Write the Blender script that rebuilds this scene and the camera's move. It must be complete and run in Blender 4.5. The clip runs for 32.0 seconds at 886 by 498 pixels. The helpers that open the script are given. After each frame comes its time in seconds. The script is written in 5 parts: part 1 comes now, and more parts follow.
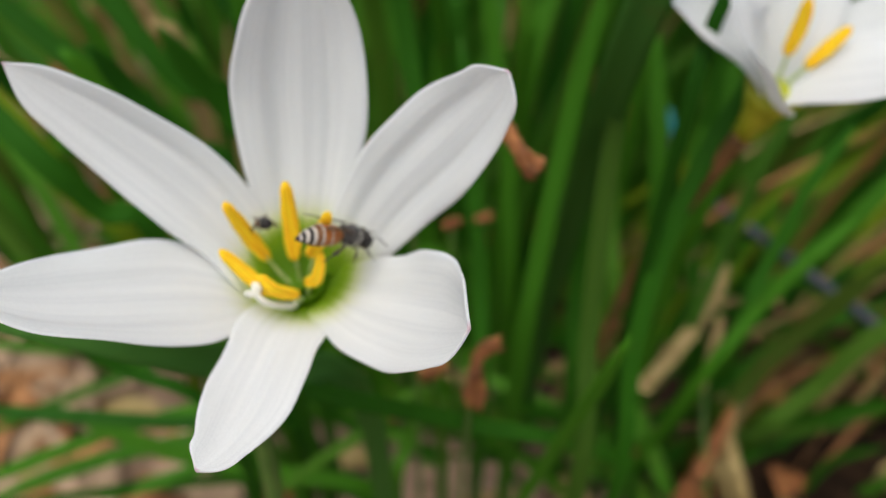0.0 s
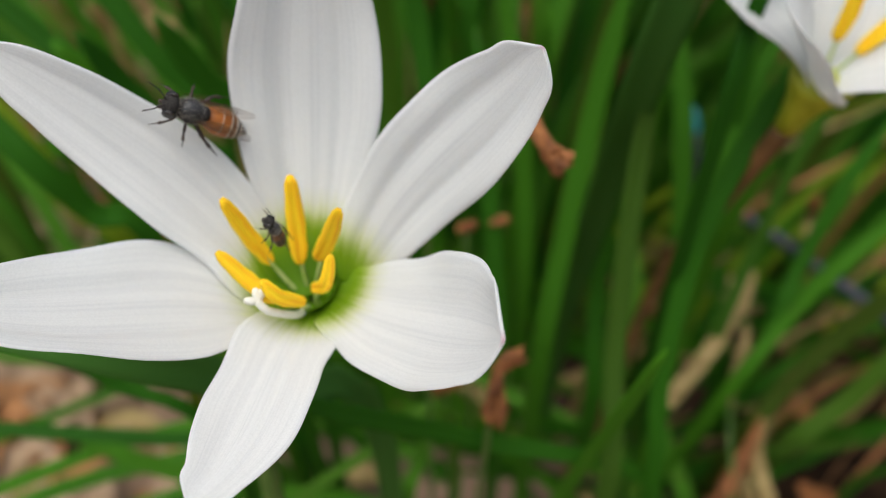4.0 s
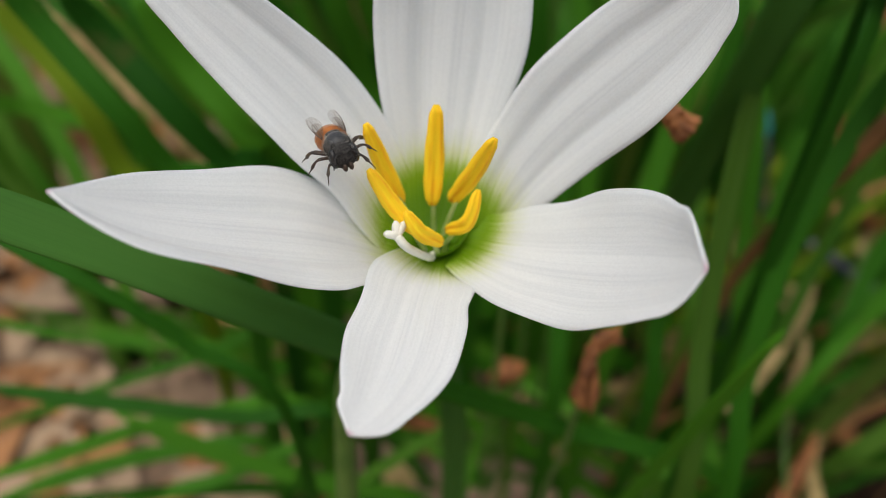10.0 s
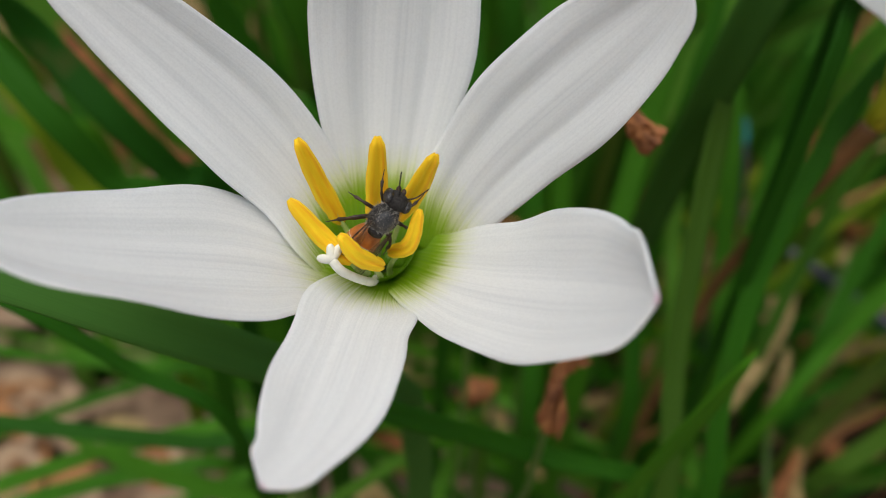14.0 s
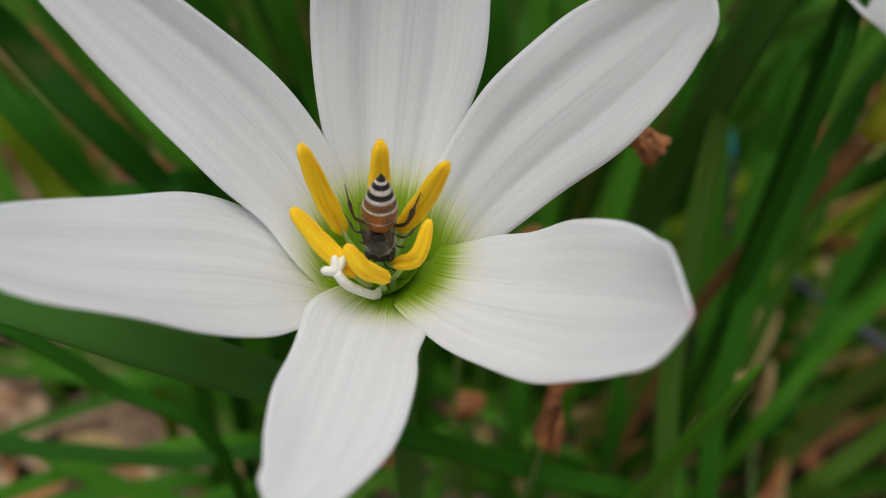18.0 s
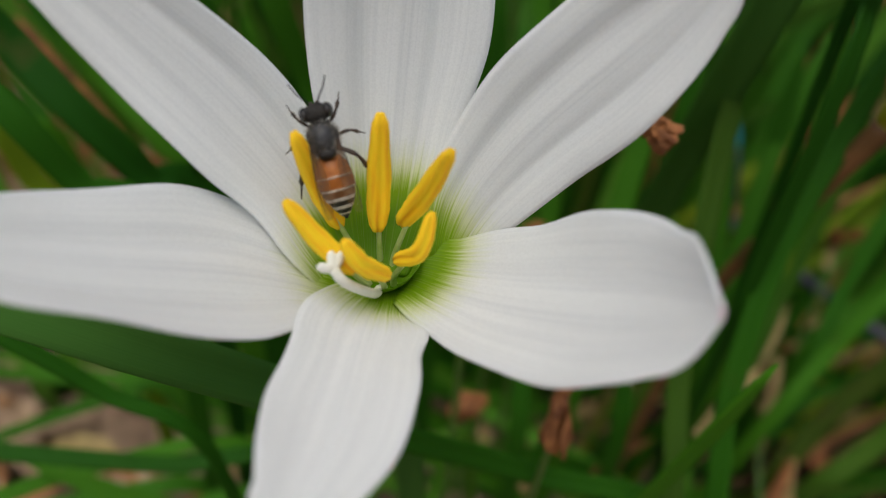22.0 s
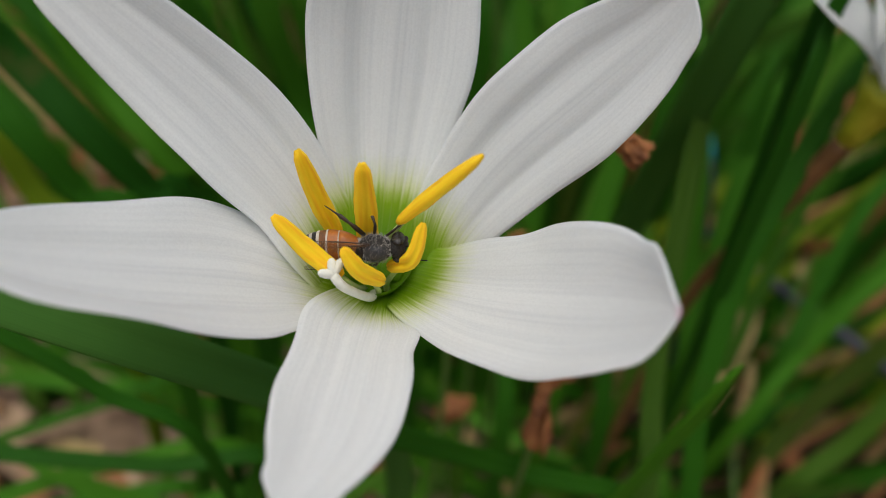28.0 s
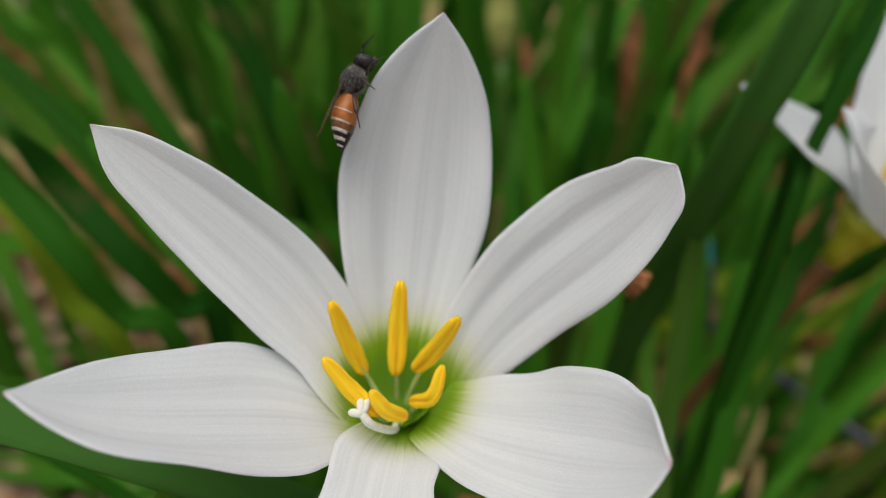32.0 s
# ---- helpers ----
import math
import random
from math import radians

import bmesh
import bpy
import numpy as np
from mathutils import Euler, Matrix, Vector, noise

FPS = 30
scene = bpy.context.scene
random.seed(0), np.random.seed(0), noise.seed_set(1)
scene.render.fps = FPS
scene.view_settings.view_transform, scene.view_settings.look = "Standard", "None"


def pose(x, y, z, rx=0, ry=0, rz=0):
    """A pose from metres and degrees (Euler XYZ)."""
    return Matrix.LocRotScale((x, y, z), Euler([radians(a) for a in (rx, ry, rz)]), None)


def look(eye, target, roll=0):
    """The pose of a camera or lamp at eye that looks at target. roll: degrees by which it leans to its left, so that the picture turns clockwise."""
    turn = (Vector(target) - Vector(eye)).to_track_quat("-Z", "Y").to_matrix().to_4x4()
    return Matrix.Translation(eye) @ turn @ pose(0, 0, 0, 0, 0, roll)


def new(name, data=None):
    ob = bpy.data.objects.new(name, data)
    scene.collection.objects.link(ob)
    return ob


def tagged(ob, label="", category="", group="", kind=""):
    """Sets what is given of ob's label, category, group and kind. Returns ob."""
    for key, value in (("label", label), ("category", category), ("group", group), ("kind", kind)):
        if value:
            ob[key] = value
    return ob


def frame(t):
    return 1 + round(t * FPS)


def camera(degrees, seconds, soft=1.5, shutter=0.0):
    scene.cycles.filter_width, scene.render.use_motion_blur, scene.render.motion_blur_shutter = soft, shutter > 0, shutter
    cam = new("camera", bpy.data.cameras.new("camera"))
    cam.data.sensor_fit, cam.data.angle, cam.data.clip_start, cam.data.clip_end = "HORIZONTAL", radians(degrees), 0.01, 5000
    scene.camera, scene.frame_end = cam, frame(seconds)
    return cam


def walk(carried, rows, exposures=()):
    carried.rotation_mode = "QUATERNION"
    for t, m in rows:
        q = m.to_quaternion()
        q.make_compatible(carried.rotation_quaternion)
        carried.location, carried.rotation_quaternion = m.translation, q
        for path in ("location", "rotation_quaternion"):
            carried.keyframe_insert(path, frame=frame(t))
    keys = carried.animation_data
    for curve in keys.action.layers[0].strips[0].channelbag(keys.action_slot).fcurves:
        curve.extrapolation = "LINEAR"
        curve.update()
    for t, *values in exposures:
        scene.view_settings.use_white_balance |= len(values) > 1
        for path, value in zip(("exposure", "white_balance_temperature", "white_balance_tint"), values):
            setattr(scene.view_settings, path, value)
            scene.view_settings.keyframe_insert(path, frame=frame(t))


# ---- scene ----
cam = camera(62.0, 32.0, soft=0.8)
PATH = [
    (0, (0.00024, 0.00020, 0.20017), (0.00029, 0.08228, 0.14305), 0.01),
    (0.5, (-0.00056, 0.00013, 0.19966), (-0.00055, 0.08224, 0.14260), -0.14),
    (1, (-0.00024, -0.00130, 0.19992), (-0.00043, 0.08083, 0.14286), -0.15),
    (1.5, (-0.00052, -0.00021, 0.19935), (-0.00090, 0.08192, 0.14230), -0.33),
    (2, (-0.00000, 0.00296, 0.19626), (-0.00021, 0.08521, 0.13939), -0.31),
    (2.5, (0.00146, 0.00497, 0.19475), (0.00129, 0.08726, 0.13793), -0.38),
    (3, (-0.00029, 0.00610, 0.19369), (-0.00063, 0.08885, 0.13755), -0.63),
    (3.5, (-0.00179, 0.00752, 0.19421), (-0.00221, 0.09012, 0.13783), -0.43),
    (5.5, (-0.00201, 0.00764, 0.18973), (-0.00231, 0.09178, 0.13568), -0.06),
    (6, (-0.00265, 0.00920, 0.18756), (-0.00234, 0.09353, 0.13381), 0.23),
    (6.5, (-0.00282, 0.00825, 0.18758), (-0.00251, 0.09255, 0.13381), 0.24),
    (7, (-0.00224, 0.00982, 0.18466), (-0.00180, 0.09435, 0.13123), 0.50),
    (7.5, (-0.00316, 0.01217, 0.18183), (-0.00290, 0.09677, 0.12852), 0.69),
    (8, (-0.00476, 0.01138, 0.18146), (-0.00491, 0.09591, 0.12803), 0.78),
    (8.5, (-0.00590, 0.00707, 0.18358), (-0.00602, 0.09144, 0.12991), 1.33),
    (9, (-0.01226, 0.00605, 0.18334), (-0.01217, 0.09030, 0.12947), 1.93),
    (9.5, (-0.01648, 0.00755, 0.18267), (-0.01616, 0.09200, 0.12910), 2.84),
    (10, (-0.01710, 0.00686, 0.18380), (-0.01691, 0.09152, 0.13058), 2.89),
    (10.5, (-0.01550, 0.00652, 0.18452), (-0.01470, 0.09134, 0.13155), 3.07),
    (11, (-0.01616, 0.00663, 0.18476), (-0.01503, 0.09154, 0.13195), 3.08),
    (11.5, (-0.01577, 0.00747, 0.18455), (-0.01433, 0.09243, 0.13182), 3.27),
    (12, (-0.01615, 0.00760, 0.18462), (-0.01447, 0.09281, 0.13230), 3.23),
    (12.5, (-0.01487, 0.00899, 0.18411), (-0.01310, 0.09404, 0.13154), 3.20),
    (13, (-0.01437, 0.01110, 0.18333), (-0.01257, 0.09633, 0.13106), 3.24),
    (13.5, (-0.01297, 0.01237, 0.18274), (-0.01139, 0.09751, 0.13032), 3.12),
    (14, (-0.01265, 0.01244, 0.18243), (-0.01111, 0.09761, 0.13004), 2.96),
    (14.5, (-0.01568, 0.01254, 0.18299), (-0.01334, 0.09776, 0.13072), 3.38),
    (16.5, (-0.01448, 0.01518, 0.18075), (-0.00864, 0.10105, 0.12984), 4.64),
    (17, (-0.01426, 0.01552, 0.18024), (-0.00831, 0.10145, 0.12943), 4.67),
    (17.5, (-0.01539, 0.01551, 0.18050), (-0.00937, 0.10139, 0.12963), 4.68),
    (18, (-0.01595, 0.01514, 0.18082), (-0.01054, 0.10097, 0.12978), 4.48),
    (18.5, (-0.01728, 0.01430, 0.18055), (-0.01174, 0.10010, 0.12949), 4.50),
    (19, (-0.01874, 0.01606, 0.18042), (-0.01263, 0.10183, 0.12938), 4.54),
    (19.5, (-0.01685, 0.01652, 0.18058), (-0.01001, 0.10224, 0.12953), 4.86),
    (20, (-0.01561, 0.01713, 0.17978), (-0.00910, 0.10273, 0.12850), 4.65),
    (20.5, (-0.01502, 0.01721, 0.17898), (-0.00874, 0.10286, 0.12775), 4.41),
    (21, (-0.01558, 0.01826, 0.17853), (-0.00900, 0.10395, 0.12741), 4.61),
    (21.5, (-0.01671, 0.01892, 0.17848), (-0.01075, 0.10420, 0.12661), 4.43),
    (22, (-0.01632, 0.01877, 0.17843), (-0.01046, 0.10435, 0.12703), 4.31),
    (22.5, (-0.01680, 0.01885, 0.17862), (-0.01098, 0.10438, 0.12713), 4.43),
    (23, (-0.01765, 0.01867, 0.17922), (-0.01230, 0.10435, 0.12794), 4.38),
    (23.5, (-0.01805, 0.01783, 0.17943), (-0.01231, 0.10383, 0.12873), 4.77),
    (24, (-0.01731, 0.01664, 0.18016), (-0.01151, 0.10236, 0.12899), 4.39),
    (24.5, (-0.01880, 0.01582, 0.18011), (-0.01285, 0.10154, 0.12896), 4.47),
    (25, (-0.01670, 0.01424, 0.18068), (-0.01015, 0.10037, 0.13030), 4.49),
    (25.5, (-0.01566, 0.01201, 0.18064), (-0.00878, 0.09839, 0.13074), 4.57),
    (27.5, (-0.01732, 0.01332, 0.18119), (-0.00899, 0.09964, 0.13140), 5.53),
    (28, (-0.01712, 0.01354, 0.18135), (-0.00923, 0.09971, 0.13121), 5.02),
    (28.5, (-0.01572, 0.01482, 0.18070), (-0.00796, 0.10071, 0.13008), 5.07),
    (29, (-0.01469, 0.01451, 0.17995), (-0.00738, 0.10067, 0.12973), 4.82),
    (29.5, (-0.01258, 0.01369, 0.18073), (-0.00571, 0.09978, 0.13032), 4.47),
    (30, (-0.01373, 0.01376, 0.18275), (-0.00659, 0.09998, 0.13261), 4.44),
    (30.5, (-0.01370, 0.01327, 0.18291), (-0.00694, 0.10114, 0.13565), 4.47),
    (31, (-0.01589, 0.01163, 0.18689), (-0.01010, 0.10085, 0.14211), 4.30),
    (31.5, (-0.01821, 0.01050, 0.18932), (-0.01184, 0.10080, 0.14695), 4.25),
    (32, (-0.01894, 0.00957, 0.19104), (-0.01253, 0.10040, 0.14969), 4.35),
]
walk(cam, [(t, look(eye, target, roll)) for t, eye, target, roll in PATH], exposures=((0.0, 0.26), (3.5, 0.26), (9.0, 0.16), (14.0, 0.03), (20.0, -0.12), (27.0, -0.13), (32.0, 0.0)))
cam.data.dof.use_dof = True
cam.data.dof.focus_distance = 0.067
cam.data.dof.aperture_fstop = 14.0

# ---- daylight: an overcast sky with a soft high sun ----
world = bpy.data.worlds.new("sky")
scene.world = world
world.use_nodes = True
wn, wl = world.node_tree.nodes, world.node_tree.links
sky = wn.new("ShaderNodeTexSky")
sky.sky_type = "NISHITA"
sky.sun_disc = False
sky.sun_elevation = radians(70)
sky.sun_rotation = radians(-155)
sky.dust_density = 6.0
sky.ozone_density = 1.0
wl.new(sky.outputs[0], wn["Background"].inputs[0])
wn["Background"].inputs[1].default_value = 0.10
sun = new("sun", bpy.data.lights.new("sun", "SUN"))
sun.data.energy = 1.42
sun.data.angle = radians(60)
sun.data.color = (0.945, 1.0, 0.955)
sun.matrix_world = look((-0.165, -0.27, 1.2), (0, 0.08, 0.15))


# ---- materials ----
def shader(name, rough=0.5):
    m = bpy.data.materials.new(name)
    m.use_nodes = True
    n = m.node_tree.nodes
    b = n["Principled BSDF"]
    b.inputs["Roughness"].default_value = rough
    return m, n, m.node_tree.links, b


def ramp(n, l, src, stops):
    r = n.new("ShaderNodeValToRGB")
    while len(r.color_ramp.elements) < len(stops):
        r.color_ramp.elements.new(0.5)
    for e, (p, c) in zip(r.color_ramp.elements, stops):
        e.position, e.color = p, (*c, 1)
    l.new(src, r.inputs[0])
    return r.outputs[0]


def noise_tex(n, l, scale, detail=3, vector=None, kind="Object"):
    t = n.new("ShaderNodeTexNoise")
    t.inputs["Scale"].default_value, t.inputs["Detail"].default_value = scale, detail
    if vector is None:
        vector = n.new("ShaderNodeTexCoord").outputs[kind]
    l.new(vector, t.inputs["Vector"])
    return t.outputs["Fac"]


def stretched(n, l, kind, scale):
    c, m = n.new("ShaderNodeTexCoord"), n.new("ShaderNodeMapping")
    m.inputs["Scale"].default_value = scale
    l.new(c.outputs[kind], m.inputs["Vector"])
    return m.outputs[0]


def mixed(n, l, fac, a, b, mode="MIX"):
    x = n.new("ShaderNodeMix")
    x.data_type, x.blend_type = "RGBA", mode
    for sock, v in ((x.inputs[0], fac), (x.inputs[6], a), (x.inputs[7], b)):
        if hasattr(v, "is_linked"):
            l.new(v, sock)
        else:
            sock.default_value = v if not isinstance(v, tuple) else (*v, 1)
    return x.outputs[2]


def bump(n, l, b, height, strength, dist):
    p = n.new("ShaderNodeBump")
    p.inputs["Strength"].default_value, p.inputs["Distance"].default_value = strength, dist
    l.new(height, p.inputs["Height"])
    l.new(p.outputs[0], b.inputs["Normal"])


def translucent(m, n, l, b, colour, share):
    t, x = n.new("ShaderNodeBsdfTranslucent"), n.new("ShaderNodeMixShader")
    if hasattr(colour, "is_linked"):
        l.new(colour, t.inputs[0])
    else:
        t.inputs[0].default_value = (*colour, 1)
    x.inputs[0].default_value = share
    l.new(b.outputs[0], x.inputs[1])
    l.new(t.outputs[0], x.inputs[2])
    l.new(x.outputs[0], n["Material Output"].inputs[0])


def petal_material():
    m, n, l, b = shader("white_petal", 0.55)
    b.inputs["Specular IOR Level"].default_value = 0.3
    uv = n.new("ShaderNodeSeparateXYZ")
    l.new(n.new("ShaderNodeTexCoord").outputs["UV"], uv.inputs[0])
    # length-wise veins: fine and broad
    fine = noise_tex(n, l, 1.0, 3, stretched(n, l, "UV", (44, 1.3, 1)))
    broad = noise_tex(n, l, 1.0, 2, stretched(n, l, "UV", (9, 0.8, 1)))
    white = ramp(n, l, fine, [(0.28, (0.825, 0.845, 0.855)), (0.56, (0.93, 0.945, 0.945))])
    white = mixed(n, l, 0.35, white, ramp(n, l, broad, [(0.35, (0.815, 0.835, 0.84)), (0.6, (0.925, 0.94, 0.935))]))
    # green pigment that streaks out of the throat
    streak = noise_tex(n, l, 1.0, 2, stretched(n, l, "UV", (34, 0.35, 1)))
    dist = n.new("ShaderNodeVectorMath")
    dist.operation = "DISTANCE"
    l.new(n.new("ShaderNodeTexCoord").outputs["Object"], dist.inputs[0])
    dist.inputs[1].default_value = tuple(d - b + c for d, b, c in zip(DEEP, BASE, (0.0, 0.0017, 0.0010)))
    add = n.new("ShaderNodeMath")
    add.operation = "MULTIPLY_ADD"
    add.inputs[1].default_value = -0.0036
    l.new(streak, add.inputs[0])
    l.new(dist.outputs["Value"], add.inputs[2])
    far = n.new("ShaderNodeMath")
    far.operation = "MULTIPLY"
    far.inputs[1].default_value = 100.0
    l.new(add.outputs[0], far.inputs[0])
    fac = ramp(n, l, far.outputs[0], [(0.53, (1, 1, 1)), (0.62, (0.88, 0.88, 0.88)), (0.71, (0.48, 0.48, 0.48)), (0.83, (0.14, 0.14, 0.14)), (1.0, (0, 0, 0))])
    deep = ramp(n, l, far.outputs[0], [(0.30, (0.16, 0.36, 0.002)), (0.52, (0.27, 0.47, 0.003)), (0.75, (0.66, 0.74, 0.05))])
    col = mixed(n, l, fac, white, deep)
    # thin olive veins that run on past the green
    veins = ramp(n, l, noise_tex(n, l, 1.0, 1, stretched(n, l, "UV", (46, 0.22, 1))), [(0.54, (0, 0, 0)), (0.62, (1, 1, 1))])
    reach = ramp(n, l, far.outputs[0], [(0.45, (0.28, 0.28, 0.28)), (0.68, (0.26, 0.26, 0.26)), (0.98, (0, 0, 0))])
    col = mixed(n, l, mixed(n, l, 1.0, veins, reach, "MULTIPLY"), col, (0.36, 0.43, 0.10))
    # faint pink at the very tip
    tip = ramp(n, l, uv.outputs[1], [(0.962, (0, 0, 0)), (1.0, (0.7, 0.7, 0.7))])
    col = mixed(n, l, tip, col, (0.62, 0.30, 0.40))
    # fine sparkle of the surface cells
    cells = noise_tex(n, l, 5200, 3)
    col = mixed(n, l, 1.0, col, ramp(n, l, cells, [(0.36, (0.955, 0.955, 0.955)), (0.60, (1, 1, 1))]), "MULTIPLY")
    l.new(col, b.inputs["Base Color"])
    furrow = noise_tex(n, l, 1.0, 3, stretched(n, l, "UV", (16, 2.2, 1)))
    bump(n, l, b, mixed(n, l, 0.55, mixed(n, l, 0.15, fine, cells), furrow), 0.11, 0.0005)
    translucent(m, n, l, b, col, 0.44)
    return m


def pollen_material():
    m, n, l, b = shader("yellow_anther", 0.75)
    f = noise_tex(n, l, 1.0, 3, stretched(n, l, "UV", (9, 1.2, 1)))
    l.new(ramp(n, l, f, [(0.30, (0.88, 0.41, 0.001)), (0.48, (0.97, 0.58, 0.002)), (0.70, (0.99, 0.71, 0.012))]), b.inputs["Base Color"])
    bump(n, l, b, noise_tex(n, l, 9000, 2), 0.25, 0.00015)
    b.inputs["Subsurface Weight"].default_value = 0.15
    b.inputs["Subsurface Radius"].default_value = (0.001, 0.0006, 0.0002)
    return m


def plain(name, c1, c2, scale, rough=0.5, bumps=0.3, dist=0.0003, metal=0.0):
    m, n, l, b = shader(name, rough)
    f = noise_tex(n, l, scale, 4)
    l.new(ramp(n, l, f, [(0.3, c1), (0.7, c2)]), b.inputs["Base Color"])
    b.inputs["Metallic"].default_value = metal
    bump(n, l, b, noise_tex(n, l, scale * 4, 3), bumps, dist)
    return m


def leaf_material(name, dark, light, dry=(0.11, 0.11, 0.025), dryness=0.0):
    m, n, l, b = shader(name, 0.6)
    b.inputs["Specular IOR Level"].default_value = 0.15
    info = n.new("ShaderNodeObjectInfo")
    geo = n.new("ShaderNodeNewGeometry")
    fibre = noise_tex(n, l, 1.0, 3, stretched(n, l, "UV", (30, 1.5, 1)))
    patch = noise_tex(n, l, 90, 3)
    add = n.new("ShaderNodeMath")
    add.operation = "ADD"
    l.new(info.outputs["Random"], add.inputs[0])
    l.new(geo.outputs["Random Per Island"], add.inputs[1])
    frac = n.new("ShaderNodeMath")
    frac.operation = "FRACT"
    l.new(add.outputs[0], frac.inputs[0])
    col = ramp(n, l, frac.outputs[0], [(0.0, dark), (0.75, light), (1.0, tuple(0.5 * (a + c) for a, c in zip(light, dry)))])
    col = mixed(n, l, 0.2, col, ramp(n, l, fibre, [(0.3, tuple(0.6 * a for a in dark)), (0.7, light)]))
    col = mixed(n, l, ramp(n, l, patch, [(0.66 - dryness, (0, 0, 0)), (0.82, (0.7, 0.7, 0.7))]), col, dry)
    l.new(col, b.inputs["Base Color"])
    bump(n, l, b, fibre, 0.14, 0.0003)
    translucent(m, n, l, b, mixed(n, l, 0.5, col, light), 0.40)
    return m


def ground_material():
    m, n, l, b = shader("soil", 0.95)
    b.inputs["Specular IOR Level"].default_value = 0.1
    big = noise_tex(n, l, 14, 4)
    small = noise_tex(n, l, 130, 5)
    # brown soil of the bed, darkened further to hold the clump's shade
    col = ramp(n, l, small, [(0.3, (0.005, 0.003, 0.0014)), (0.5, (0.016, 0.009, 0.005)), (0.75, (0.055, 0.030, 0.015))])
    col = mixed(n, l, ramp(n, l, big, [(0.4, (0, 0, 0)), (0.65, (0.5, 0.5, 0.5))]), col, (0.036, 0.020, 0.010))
    # sandy, scrap-strewn ground round the dark bed; its unseen stretch is added to bounce light
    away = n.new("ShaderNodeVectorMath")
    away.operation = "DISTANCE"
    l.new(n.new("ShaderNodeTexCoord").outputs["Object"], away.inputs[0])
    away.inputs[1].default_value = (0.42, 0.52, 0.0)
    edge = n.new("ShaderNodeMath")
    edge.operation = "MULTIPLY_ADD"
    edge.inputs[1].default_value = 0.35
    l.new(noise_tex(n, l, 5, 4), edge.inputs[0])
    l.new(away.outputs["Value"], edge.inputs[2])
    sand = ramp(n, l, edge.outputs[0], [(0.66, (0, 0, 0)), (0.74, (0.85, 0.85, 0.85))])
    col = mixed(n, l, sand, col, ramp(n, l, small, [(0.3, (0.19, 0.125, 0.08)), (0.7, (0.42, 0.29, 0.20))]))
    l.new(col, b.inputs["Base Color"])
    bump(n, l, b, small, 0.9, 0.006)
    return m


BASE = (-0.02700, 0.08800, 0.00000)
DEEP = (-0.01786, 0.07637, 0.14030)  # bottom of the open flower's throat
PETAL = petal_material()
POLLEN = pollen_material()
FILAMENT = plain("pale_filament", (0.30, 0.42, 0.08), (0.55, 0.62, 0.26), 500, 0.4)
STYLE = plain("cream_style", (0.74, 0.74, 0.62), (0.85, 0.84, 0.76), 1500, 0.45)
THROAT = plain("green_throat", (0.15, 0.32, 0.004), (0.24, 0.44, 0.008), 500, 0.5)
STEM = plain("green_stem", (0.05, 0.13, 0.015), (0.10, 0.2, 0.03), 300, 0.45)
RED_STEM = plain("reddish_stem", (0.10, 0.055, 0.015), (0.24, 0.11, 0.035), 120, 0.5)
TUBE = plain("yellow_green_tube", (0.36, 0.40, 0.012), (0.56, 0.58, 0.04), 300, 0.5)
LEAF = leaf_material("leaf_green", (0.022, 0.118, 0.005), (0.088, 0.300, 0.014))
LEAF_DARK = leaf_material("leaf_dark_green", (0.013, 0.088, 0.004), (0.044, 0.195, 0.009))
LEAF_BRIGHT = leaf_material("leaf_bright_green", (0.060, 0.25, 0.014), (0.140, 0.40, 0.035))
LEAF_THICK = leaf_material("leaf_thick", (0.046, 0.160, 0.022), (0.105, 0.275, 0.046))
LEAF_YELLOW = leaf_material("leaf_yellow_green", (0.1464, 0.2562, 0.00976), (0.3172, 0.4392, 0.0244))
LEAF_PALE = leaf_material("pale_bud", (0.35, 0.38, 0.08), (0.5, 0.5, 0.18))
LEAF_OLIVE = leaf_material("leaf_olive", (0.045, 0.095, 0.008), (0.105, 0.170, 0.018), dryness=0.1)
DRY = plain("dry_brown_tissue", (0.12, 0.036, 0.008), (0.41, 0.160, 0.045), 420, 0.7, 0.6, 0.001)
STRAW = plain("dry_straw", (0.19, 0.13, 0.036), (0.42, 0.31, 0.12), 220, 0.7, 0.5, 0.0008)
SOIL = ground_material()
RUST = plain("orange_brown_litter", (0.20, 0.082, 0.024), (0.41, 0.190, 0.072), 90, 0.85, 0.5, 0.001)
LITTER = plain("beige_litter", (0.25, 0.165, 0.10), (0.50, 0.35, 0.22), 120, 0.85, 0.5, 0.001)
HOSE = plain("blue_grey_plastic", (0.012, 0.014, 0.022), (0.038, 0.043, 0.064), 200, 0.35)
CYAN = plain("cyan_plastic", (0.006, 0.15, 0.17), (0.02, 0.24, 0.26), 300, 0.4)


# ---- building helpers ----
def mesh_from(verts, faces, uvs=None):
    me = bpy.data.meshes.new("mesh")
    me.from_pydata([tuple(v) for v in verts], [], faces)
    if uvs is not None:
        layer = me.uv_layers.new(name="uv")
        idx = np.zeros(len(me.loops), dtype=np.int32)
        me.loops.foreach_get("vertex_index", idx)
        layer.data.foreach_set("uv", np.asarray(uvs, dtype=np.float32)[idx].ravel())
    me.polygons.foreach_set("use_smooth", [True] * len(me.polygons))
    me.update()
    return me


def thing(name, base, label, category, group="", kind=""):
    ob = new(name)
    ob.empty_display_size = 0.002
    ob.location = base
    return tagged(ob, label, category, group, kind)


